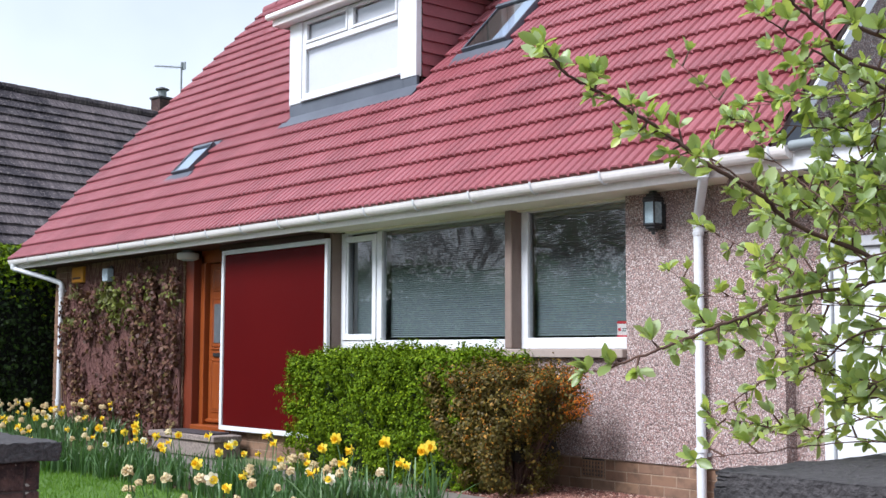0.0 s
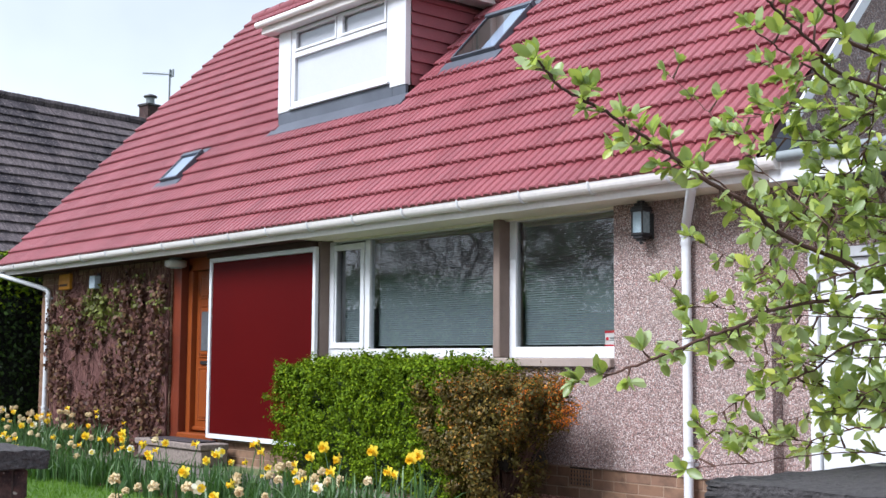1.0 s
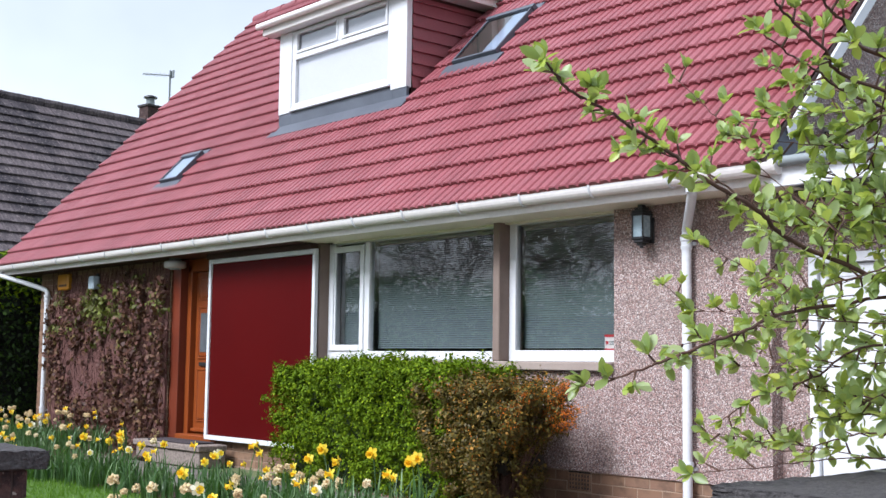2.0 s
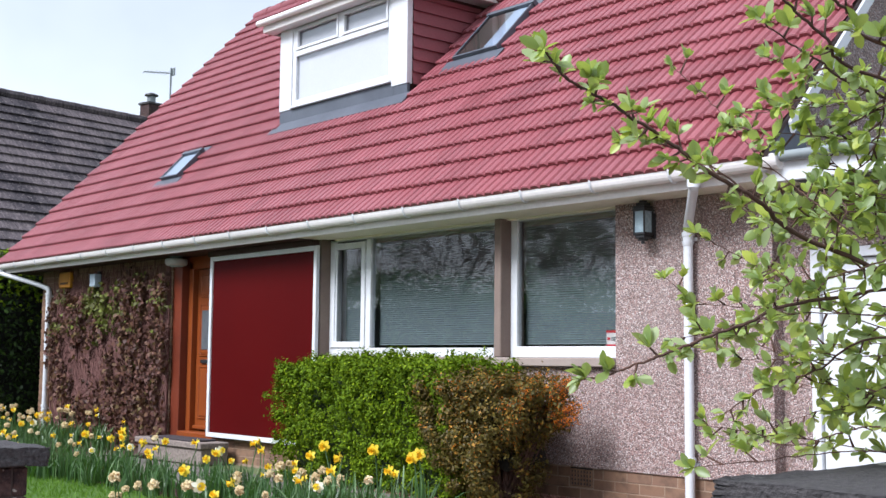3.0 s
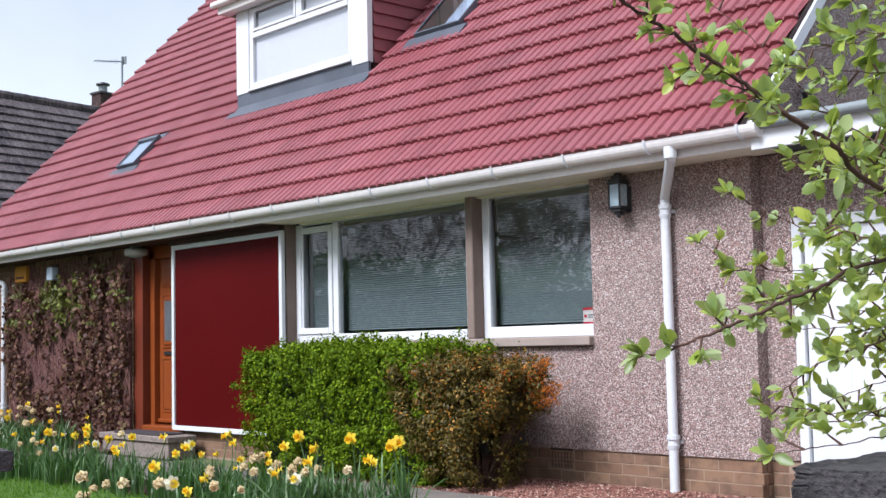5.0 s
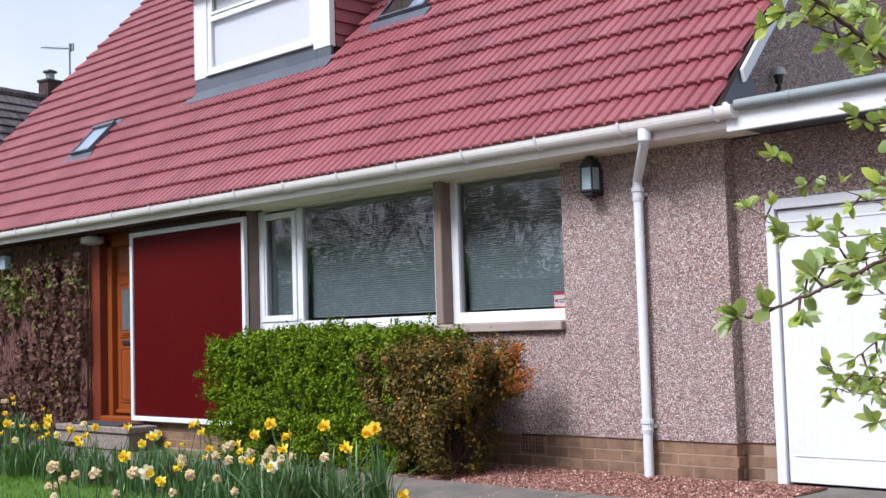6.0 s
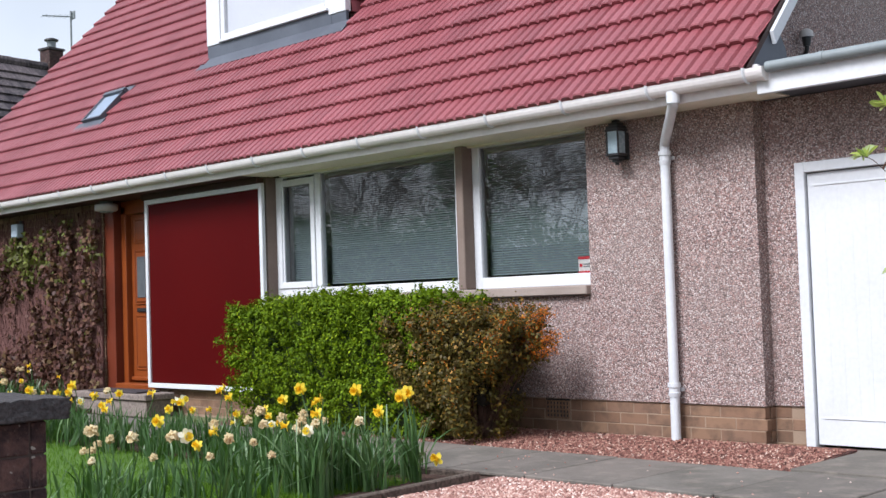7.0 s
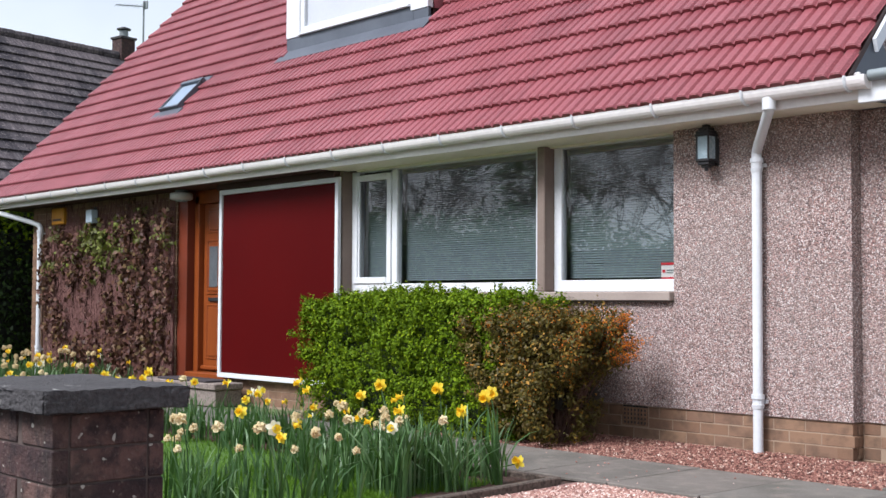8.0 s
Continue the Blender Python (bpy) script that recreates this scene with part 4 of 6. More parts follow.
tube("arm", bent([(-1.08, -0.01, 2.14), (-1.08, -0.06, 2.11), (-1.08, -0.12, 2.10)], 4), 0.012, BLACK, lan)
dl = root("porch_light", (-8.53, -0.05, 2.40), "small pale bulkhead light under the eaves", "outdoor lamp")
tube("mount", [(-8.53, -0.06, 2.397), (-8.53, -0.06, 2.36)], 0.075, GREY_PLASTIC, dl, sides=16)
tube("housing", [(-8.53, -0.06, 2.365), (-8.53, -0.06, 2.355), (-8.53, -0.06, 2.295), (-8.53, -0.06, 2.28)], [0.12, 0.135, 0.135, 0.11], PALE_GREY, dl, "pale round housing", 20)
tube("lens", [(-8.53, -0.06, 2.285), (-8.53, -0.06, 2.265)], [0.095, 0.07], LAMP_PANE, dl, "milky lens", 16)
ab = root("alarm_box", (-11.8, -0.05, 2.12), "yellow alarm box high on the brick wall", "alarm box")
bm = box(bmesh.new(), -11.98, -11.62, -0.075, 0.0, 2.13, 2.36, 0.014)
part("cover", bm, YELLOW_BOX, ab)
boxed("strip", (-11.93, -11.67, -0.080, -0.074, 2.18, 2.21), SOFFIT_DARK, ab, "dark printed strip", 0.001)
al = root("security_light", (-10.74, -0.05, 2.12), "small pale security light on the wall", "outdoor lamp")
boxed("lamp_head", (-10.82, -10.66, -0.14, -0.04, 2.10, 2.28), PALE_BOX, al, bevel=0.012)
boxed("bracket", (-10.79, -10.71, -0.045, 0.0, 2.17, 2.32), BLACK, al)
vent = root("air_vent", (-1.84, 0, 0.135), "perforated clay air brick in the plinth", "air vent")
for k in range(8):
    boxed("bar", (-1.955 + 0.0327 * k, -1.943 + 0.0327 * k, 0.004, 0.0135, 0.142, 0.282), BRICK, vent, bevel=0)
for k in range(5):
    boxed("bar", (-1.955, -1.714, 0.005, 0.0138, 0.142 + 0.032 * k, 0.154 + 0.032 * k), BRICK, vent, bevel=0)
boxed("dark_back", (-1.955, -1.714, 0.0142, 0.0162, 0.142, 0.294), BLACK, vent, bevel=0)


# ---- plants ----
def leaf_cloud(name, pos, nor, size, material, parent=None, label="", stretch=1.7, fold=0.25, seed=1, jitter=0.8):
    """Many small folded leaves, one quad each, at the places given."""
    rng = np.random.default_rng(seed)
    n = len(pos)
    nor = nor + jitter * rng.normal(size=(n, 3))
    nor /= np.linalg.norm(nor, axis=1)[:, None] + 1e-9
    t = rng.normal(size=(n, 3))
    t -= nor * (t * nor).sum(1)[:, None]
    t /= np.linalg.norm(t, axis=1)[:, None] + 1e-9
    s = np.cross(nor, t)
    size = size[:, None]
    base = pos - t * size * stretch / 2
    tip = pos + t * size * stretch / 2
    lift = nor * size * fold
    left, right = pos + s * size / 2 + lift, pos - s * size / 2 + lift
    v = np.stack([base, left, tip, right], 1).reshape(-1, 3)
    f = np.arange(4 * n).reshape(-1, 4)
    me = bpy.data.meshes.new(name)
    me.vertices.add(4 * n)
    me.vertices.foreach_set("co", v.ravel())
    me.loops.add(4 * n)
    me.loops.foreach_set("vertex_index", f.ravel())
    me.polygons.add(n)
    me.polygons.foreach_set("loop_start", np.arange(0, 4 * n, 4))
    me.update(calc_edges=True)
    return finish(name, me, material, parent, label)


def lump(p, scale):
    return np.array([noise.noise(Vector(q) * scale) for q in p])


def shell_points(n, lo, hi, rng, skin=0.12, skip_bottom=True, power=4.0):
    """Places near the surface of a rounded box, and their outward directions."""
    lo, hi = np.array(lo), np.array(hi)
    c, h = (lo + hi) / 2, (hi - lo) / 2
    d = rng.normal(size=(3 * n, 3))
    area = np.array([h[1] * h[2], h[0] * h[2], h[0] * h[1]])
    k = rng.choice(3, size=3 * n, p=area / area.sum())
    u = rng.uniform(-1, 1, size=(3 * n, 3))
    u[np.arange(3 * n), k] = np.where(rng.random(3 * n) < 0.5, -1, 1)
    if skip_bottom:
        u = u[~((k == 2)[: len(u)] & (u[:, 2] < 0))]
    u = u[:n]
    r = (np.abs(u) ** power).sum(1) ** (1 / power)
    u = u / r[:, None] * np.minimum(r, 1.16)[:, None]
    out = np.sign(u) * np.abs(u) ** 5 + 1e-6
    out /= np.linalg.norm(out, axis=1)[:, None]
    p = c + u * h
    p = p + out * (0.065 * lump(p, 3.2) + 0.070 * lump(p, 8.5))[:, None] - out * (rng.random(len(p)) ** 1.6 * skin)[:, None]
    return p, out


def core(name, lo, hi, material, parent, seed=3):
    bm = box(bmesh.new(), lo[0], hi[0], lo[1], hi[1], lo[2], hi[2])
    bmesh.ops.subdivide_edges(bm, edges=bm.edges[:], cuts=6, use_grid_fill=True)
    for v in bm.verts:
        d = Vector((noise.noise(v.co * 4 + Vector((seed, 0, 0))), noise.noise(v.co * 4 + Vector((0, seed, 0))), noise.noise(v.co * 4)))
        v.co += d * 0.06
    return part(name, bm, material, parent, smooth=True)


rng = np.random.default_rng(11)
def sprays(centres, outward, per, spread, rng, lift=0.4):
    """Leaves gathered in small tufts round the centres, each leaf facing out of its tuft."""
    n = len(centres)
    off = rng.normal(size=(n, per, 3)) * (spread * rng.uniform(0.6, 1.35, n))[:, None, None]
    face = outward[:, None] * 0.7 + off / (spread + 1e-6) * 0.75 + np.array([0, 0, lift])
    return (centres[:, None] + off).reshape(-1, 3), face.reshape(-1, 3)


# clipped green hedge
hd = root("clipped_hedge", (-3.9, -0.5, 0), "bright green box-clipped hedge below the window", "hedge")
# dark-coloured core, painted shade seen through the gaps in the foliage
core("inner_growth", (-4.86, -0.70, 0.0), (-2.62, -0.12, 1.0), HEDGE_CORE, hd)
c, o = shell_points(5200, (-4.99, -0.90, 0.0), (-2.45, -0.03, 1.105), rng, 0.05, True, 5.0)
keep = o[:, 1] < 0.6
c, o = c[keep], o[keep]
c = c + o * (0.055 * lump(c, 6.0) + 0.05 * lump(c, 14.0) + 0.02 * rng.normal(size=len(c)))[:, None]
c[:, 2] += 0.05 * np.clip(lump(c * [1, 0, 0], 2.2), -0.5, 1) * (o[:, 2] > 0.6) - 0.05 * (c[:, 0] < -4.9) * (c[:, 2] > 1.0)
c[:, 1] += 0.16 * np.clip(0.55 - c[:, 2], 0, 1) * (c[:, 1] < -0.5) + 0.10 * np.clip(c[:, 0] + 3.3, 0, 1) * (c[:, 1] < -0.5)
# gaps widen low down, so the dark core reads as shade there
gaps = lump(c, 9.0) + 0.6 * lump(c, 20.0) > -0.40 + 0.28 * np.clip((0.75 - c[:, 2]) / 0.5, 0, 1)
c, o = c[gaps], o[gaps]
p, f = sprays(c, o, 21, 0.026, rng)
leaf_cloud("foliage", p, f, rng.uniform(0.010, 0.024, len(p)), HEDGE_LEAF, hd, "small bright green leaves", 1.6, 0.2, 2, 0.35)
q, g = shell_points(16000, (-4.93, -0.80, 0.25), (-2.52, -0.05, 1.05), rng, 0.10, True, 5.0)
leaf_cloud("inner_leaves", q, g, rng.uniform(0.012, 0.024, len(q)), HEDGE_LEAF, hd, "", 1.6, 0.2, 3, 0.8)
tips = bmesh.new()
shoots = []
for k in range(900):
    q = c[rng.integers(len(c))]
    if q[2] < 1.02 and rng.random() < 0.85:
        continue
    d = np.array([rng.normal() * 0.5, rng.normal() * 0.5 - 0.2, 1.0]) * rng.uniform(0.03, 0.085)
    tube_into(tips, [q, q + d], [0.002, 0.001], 3, False)
    shoots += [q + d * s for s in np.linspace(0.3, 1.0, 6)]
tagged(part("twig", tips, HEDGE_LEAF, hd), kind="stuff")
shoots = np.array(shoots)
leaf_cloud("shoot_leaves", shoots, np.tile([0, 0, 1.0], (len(shoots), 1)), rng.uniform(0.014, 0.026, len(shoots)), HEDGE_LEAF, hd, "", 1.9, 0.2, 5)
side = np.array([[-5.08, -0.9, 0.78], [-5.10, -0.92, 0.80], [-5.13, -0.9, 0.79], [-5.15, -0.88, 0.81], [-5.11, -0.93, 0.76], [-5.06, -0.9, 0.79]])
tagged(leaf_cloud("side_sprig", np.repeat(side, 5, 0) + rng.normal(size=(30, 3)) * 0.018, np.tile([-0.5, -0.5, 0.6], (30, 1)), rng.uniform(0.018, 0.03, 30), HEDGE_LEAF, hd, "", 1.7, 0.2, 6), kind="stuff")

# flowering barberry
bb = root("barberry_bush", (-2.3, -0.5, 0), "dark barberry bush with orange blossom against the pebbledash", "bush")
# dark-coloured core as painted shade behind the barberry leaves
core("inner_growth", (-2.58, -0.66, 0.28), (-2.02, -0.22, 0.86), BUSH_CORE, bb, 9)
c, o = shell_points(4600, (-2.93, -0.93, 0.0), (-1.56, -0.05, 1.0), rng, 0.15, True, 4.0)
c = c + o * (0.08 * lump(c, 4.0) + 0.07 * lump(c, 9.0))[:, None]
wav = 0.07 * lump(c, 5.5)
corner = 0.45 * np.clip(-0.55 - c[:, 1], 0, 1)
right_edge = np.interp(c[:, 2] + wav, [0.0, 0.54, 0.70, 1.1], [-1.93, -1.88, -1.52, -1.52]) - corner
left_edge = np.interp(c[:, 2] + wav, [0.0, 0.40, 0.78, 1.1], [-2.42, -2.56, -2.95, -2.95])
depth = rng.random(len(c)) ** 2
c[:, 0] = np.where(c[:, 0] > right_edge, right_edge - 0.12 * depth, np.where(c[:, 0] < left_edge, left_edge + 0.12 * depth, c[:, 0]))
# leaf gaps, more of them low down, bare the core's painted shade
keep = (c[:, 2] > 1.0 * (-0.72 - c[:, 1]) + wav) & (lump(c, 6.5) + 0.6 * lump(c, 14.0) > -0.14 + 0.12 * (c[:, 2] < 0.5)) & (c[:, 2] > 0.04) & (o[:, 1] < 0.7) & ((c[:, 1] < -0.34) | (c[:, 0] < -2.0))
c, o = c[keep], o[keep]
stems = bmesh.new()
arcs, arc_tips = [], []
for k in range(190):
    a = rng.uniform(0, 2 * math.pi)
    b0 = np.array([-2.22 + 0.10 * math.cos(a), -0.50 + 0.08 * math.sin(a), 0.0])
    x1 = np.array([-2.28 + rng.uniform(0.28, 0.44) * math.cos(a), -0.52 + rng.uniform(0.28, 0.42) * math.sin(a), rng.uniform(0.45, 1.04)])
    if k < 26:
        x1 = np.array([rng.uniform(-1.60, -1.40), rng.uniform(-0.60, -0.40), rng.uniform(0.80, 1.02)]) if k < 14 else np.array([rng.uniform(-1.50, -1.28), rng.uniform(-0.58, -0.44), rng.uniform(0.66, 0.84)])
    m = (b0 + x1) / 2 + [0, 0, 0.20]
    ln = [np.array(v) for v in bent([b0, m, x1], 8)]
    tube_into(stems, ln, list(np.linspace(0.006, 0.0018, len(ln))), 4, False)
    arcs += ln[7:]
    arc_tips += ln[12:]
part("stem", stems, BARK, bb)
arcs, arc_tips = np.array(arcs), np.array(arc_tips)
p1, f1 = sprays(c, o, 13, 0.030, rng, 0.3)
arcs = arcs[arcs[:, 0] < -1.52]
p2, f2 = sprays(arcs, np.tile([0, -0.3, 0.8], (len(arcs), 1)), 9, 0.024, rng, 0.3)
pp, oo = np.concatenate([p1, p2]), np.concatenate([f1, f2])
leaf_cloud("foliage", pp, oo, rng.uniform(0.010, 0.023, len(pp)), BUSH_LEAF, bb, "small dark leaves", 1.8, 0.25, 7, 0.4)
w = 0.03 + 0.14 * (c[:, 2] > 0.88) + 0.85 * np.clip((c[:, 0] + 1.92) / 0.3, 0, 1) * (c[:, 2] > 0.5) + 0.10 * (lump(c, 5) > 0.15)
fl = np.concatenate([c[rng.random(len(c)) < 0.8 * w], arc_tips[rng.random(len(arc_tips)) < np.where(arc_tips[:, 0] > -1.75, 1.0, 0.08)]])
fl = np.repeat(fl, 10, 0) + rng.normal(size=(10 * len(fl), 3)) * [0.020, 0.020, 0.016]
leaf_cloud("blossom", fl + [0, -0.020, 0.006], np.tile([0, -0.5, 0.7], (len(fl), 1)), rng.uniform(0.007, 0.013, len(fl)), BLOSSOM, bb, "clusters of small orange flowers", 1.1, 0.3, 8)

# creeper on the left wall
cr = root("wall_creeper", (-10.6, -0.03, 0), "russet and olive creeper covering the brick wall", "climbing plant")
stems = bmesh.new()
for k in range(760):
    x = rng.uniform(-12.1, -8.75)
    z = 0.02
    ln = [(x, -0.012, z)]
    top = rng.uniform(1.7, 2.40)
    while z < top:
        x = min(max(x + rng.normal() * 0.045, -12.26), -8.74)
        z += 0.11
        ln.append((x, -0.012 - 0.02 * rng.random(), z))
    tube_into(stems, ln, list(np.linspace(0.010, 0.003, len(ln))), 4, False)
part("stem", stems, CREEPER_STEM, cr, "pinkish bare stems")
n = 13000
cp = np.stack([rng.uniform(-12.27, -8.70, n), -rng.uniform(0.015, 0.15, n), rng.uniform(0.05, 2.36, n)], 1)
field = 0.8 * lump(cp * [1, 0, 0.42], 4.6) + 0.7 * lump(cp * [1, 0, 0.8], 10.0) + 0.3 * lump(cp * [1, 0, 1], 22.0)
bare = 0.55 * np.exp(-((cp[:, 0] + 11.1) / 0.6) ** 2 - ((cp[:, 2] - 0.95) / 0.35) ** 2) + 0.10 * (cp[:, 2] > 2.0)
edge = (cp[:, 2] < 2.16 + 0.12 * (cp[:, 0] + 10.5) + 0.22 * lump(cp * [1, 0, 0], 2.5)) & ~((cp[:, 0] < -11.65) & (cp[:, 2] < 0.72 - 0.55 * (cp[:, 0] + 12.2)))
cp = cp[(field - bare > -0.06 - 0.16 * (cp[:, 2] < 0.6)) & edge]
hang = np.tile([0.0, -1.0, 0.15], (len(cp), 1))
green = 0.8 * lump(cp * [1, 0, 1], 3.5) + 0.75 * np.exp(-((cp[:, 0] + 10.4) / 0.5) ** 2 - ((cp[:, 2] - 1.75) / 0.4) ** 2) + 0.35 * (cp[:, 2] - 1.2) + 0.15 * rng.normal(size=len(cp))
is_green = green > 0.50
CREEPER_GREEN = leafy("creeper_green_leaf", [(0, srgb(62, 60, 32)), (0.6, srgb(88, 88, 42)), (1, srgb(116, 126, 52))], srgb(120, 130, 50), 0.55, 0.12)
leaf_cloud("russet_leaves", cp[~is_green], hang[~is_green], rng.uniform(0.032, 0.068, int((~is_green).sum())), CREEPER_LEAF, cr, "russet drooping leaves", 1.2, 0.3, 12, 0.55)
leaf_cloud("olive_leaves", cp[is_green], hang[is_green], rng.uniform(0.032, 0.068, int(is_green.sum())), CREEPER_GREEN, cr, "olive green leaves", 1.2, 0.3, 13, 0.5)

# evergreen hedge beyond the left gable
ev = root("evergreen_hedge", (-15.2, 2.0, 0), "tall dark evergreen hedge beyond the gable", "hedge")
# near-black core stands for the deep shade within the hedge
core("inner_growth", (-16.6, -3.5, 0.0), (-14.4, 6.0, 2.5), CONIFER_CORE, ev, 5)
p, o = shell_points(26000, (-16.9, -4.0, 0.0), (-14.1, 6.5, 2.72), rng, 0.45)
p += o * (0.28 * lump(p, 1.3))[:, None]
# leaves thinned low down so the core's painted shade shows
thin = rng.random(len(p)) < np.clip((p[:, 2] - 1.2) / 1.2, 0.15, 1)
p, o = p[thin], o[thin]
leaf_cloud("foliage", p, o + (0, 0, 0.4), rng.uniform(0.03, 0.085, len(p)), CONIFER, ev, "dense dark leaves with lighter tips", 1.8, 0.25, 14)
shrub = root("light_green_shrub", (-14.4, -0.2, 0), "light green shrub beside the gable end", "shrub")
# same near-black core as painted shade inside the shrub
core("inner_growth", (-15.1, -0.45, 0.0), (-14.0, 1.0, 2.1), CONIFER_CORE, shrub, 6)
p, o = shell_points(14000, (-15.5, -0.8, 0.05), (-13.75, 1.3, 2.85), rng, 0.3, True, 2.5)
# split by height: bright leaf colour for the lit top, dark for shade below
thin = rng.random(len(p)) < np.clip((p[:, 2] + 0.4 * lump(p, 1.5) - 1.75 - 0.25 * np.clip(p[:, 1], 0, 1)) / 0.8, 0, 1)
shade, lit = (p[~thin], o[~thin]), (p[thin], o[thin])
leaf_cloud("inner_leaves", shade[0], shade[1] + (0, 0, 0.3), rng.uniform(0.03, 0.06, len(shade[0])), CONIFER, shrub, "lower leaves coloured dark for shade", 1.7, 0.25, 17)
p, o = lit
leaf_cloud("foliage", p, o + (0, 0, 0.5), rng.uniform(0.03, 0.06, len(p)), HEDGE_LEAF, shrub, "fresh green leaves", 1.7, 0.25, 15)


# young tree over the right-hand gate pier
def tree_leaves(name, spots, dirs, sizes, material, parent):
    """Obovate young leaves of eight points each, cupped along the midrib."""
    r2 = np.random.default_rng(21)
    shape = np.array([[0, 0, 0], [0.13, 0.24, 0.06], [0.24, 0.56, 0.10], [0.17, 0.86, 0.07], [0, 1.04, 0.0], [-0.17, 0.86, 0.07], [-0.24, 0.56, 0.10], [-0.13, 0.24, 0.06], [0, 0.34, 0.0], [0, 0.72, 0.0]])
    quads = [(0, 1, 8, 7), (1, 2, 9, 8), (2, 3, 4, 9), (7, 8, 9, 6), (6, 9, 4, 5)]
    V, F = [], []
    for q, d, s in zip(spots, dirs, sizes):
        y = Vector(d).normalized()
        z = Vector((r2.normal() * 0.6, r2.normal() * 0.6 - 0.25, 0.9))
        x = y.cross(z)
        if x.length < 1e-3:
            x = Vector((1, 0, 0))
        x.normalize()
        z = x.cross(y)
        curl, s = float(r2.uniform(-0.25, 0.15)), float(s)
        n0 = len(V)
        for a, b, c in shape:
            a, b, c = float(a), float(b), float(c)
            V.append(Vector(q) + s * (a * 1.15 * x + b * y + (c + curl * b * b) * z))
        F += [tuple(n0 + i for i in f) for f in quads]
    return raw(name, V, F, material, parent, "fresh light green leaves", True)


tr = root("garden_tree", (4.35, -4.3, 0), "young tree with fresh green leaves leaning over the gate pier", "tree")
tube("trunk", bent([(4.35, -4.3, -0.1), (4.33, -4.32, 0.5), (4.36, -4.30, 1.1), (4.42, -4.2, 1.9), (4.40, -4.15, 2.8)], 5), list(np.linspace(0.075, 0.03, 21)), BARK, tr, "grey-brown trunk")
TREE_R = np.random.default_rng(33)
spots, dirs, sizes = [], [], []


def limb(points, r0, r1, leaves=1.0, name="limb", bare=0.25, big=0.0295):
    r0, r1 = 0.31 * r0, 0.55 * r1
    ln = bent(points, 10)
    ln = [q + Vector(TREE_R.normal(size=3) * 0.0011) for q in ln]
    tube(name, ln, list(np.linspace(r0, r1, len(ln))), BARK, tr, sides=7)
    total = sum((b - a).length for a, b in zip(ln, ln[1:]))
    step = 0.024 / leaves
    walked, last = 0.0, -1.0
    for a, b in zip(ln, ln[1:]):
        walked += (b - a).length
        if walked < bare * total or walked - last < step:
            continue
        last = walked
        axis = (b - a).normalized()
        out = Vector(TREE_R.normal(size=3))
        out = (out - axis * out.dot(axis)).normalized()
        spur = b + out * float(TREE_R.uniform(0.006, 0.03)) + axis * 0.01
        tube_into(SPURS, [b, spur], [0.0022, 0.0014], 4, False)
        for k in range(int(TREE_R.integers(8, 13))):
            d = axis * 0.5 + out * 0.7 + Vector(TREE_R.normal(size=3)) * 0.62 + Vector((0, 0, 0.45))
            spots.append(spur)
            dirs.append(d)
            sizes.append(TREE_R.choice((0.4, 0.6, 0.85, 1.15)) * TREE_R.uniform(0.85, 1.1) * big)
    tip = ln[-1]
    for k in range(7):
        spots.append(tip)
        dirs.append((ln[-1] - ln[-3]).normalized() * 0.9 + Vector(TREE_R.normal(size=3)) * 0.6)
        sizes.append(TREE_R.uniform(0.6, 1.1) * big)


SPURS = bmesh.new()
limb([(4.38, -4.25, 1.0), (4.10, -4.95, 1.14), (3.834, -5.542, 1.336), (3.834, -5.736, 1.397), (3.823, -5.862, 1.437), (3.797, -5.935, 1.482), (3.784, -6.045, 1.521), (3.789, -6.125, 1.538), (3.784, -6.169, 1.573)], 0.016, 0.003, 1.35, bare=0.42)
limb([(3.834, -5.736, 1.397), (3.764, -5.798, 1.466), (3.735, -5.88, 1.49), (3.72, -5.90, 1.505)], 0.006, 0.0016, 1.2, "twig", 0.25)
limb([(4.36, -4.28, 0.9), (4.05, -5.0, 1.28), (3.832, -5.541, 1.251), (3.793, -5.728, 1.203), (3.747, -5.845, 1.161), (3.716, -5.893, 1.139), (3.68, -5.928, 1.121), (3.655, -5.955, 1.115)], 0.012, 0.0025, 0.7, bare=0.3)
limb([(4.36, -4.3, 0.85), (4.05, -5.0, 1.15), (3.88, -5.43, 1.19), (3.75, -5.45, 1.13), (3.65, -5.46, 1.10), (3.59, -5.50, 1.05)], 0.009, 0.002, 1.0, bare=0.4)
limb([(4.35, -4.3, 0.7), (3.95, -4.75, 1.0), (3.59, -4.91, 1.01), (3.50, -4.91, 1.00), (3.37, -4.93, 0.96), (3.26, -4.94, 0.97)], 0.009, 0.002, 1.0, bare=0.35)
limb([(4.40, -4.2, 1.6), (4.2, -5.0, 1.56), (4.09, -5.777, 1.589), (4.10, -5.884, 1.603), (4.10, -5.942, 1.618), (4.108, -6.0, 1.635)], 0.012, 0.003, 0.8, bare=0.4)
limb([(4.40, -4.2, 1.5), (4.15, -5.0, 1.52), (3.985, -5.64, 1.585), (3.977, -5.771, 1.628), (3.963, -5.851, 1.668), (3.973, -5.904, 1.69)], 0.012, 0.003, 0.8, bare=0.4)
limb([(4.40, -4.2, 1.4), (4.10, -5.0, 1.48), (3.932, -5.544, 1.582), (3.924, -5.698, 1.612), (3.915, -5.762, 1.63), (3.905, -5.829, 1.658)], 0.010, 0.002, 0.7, bare=0.4)
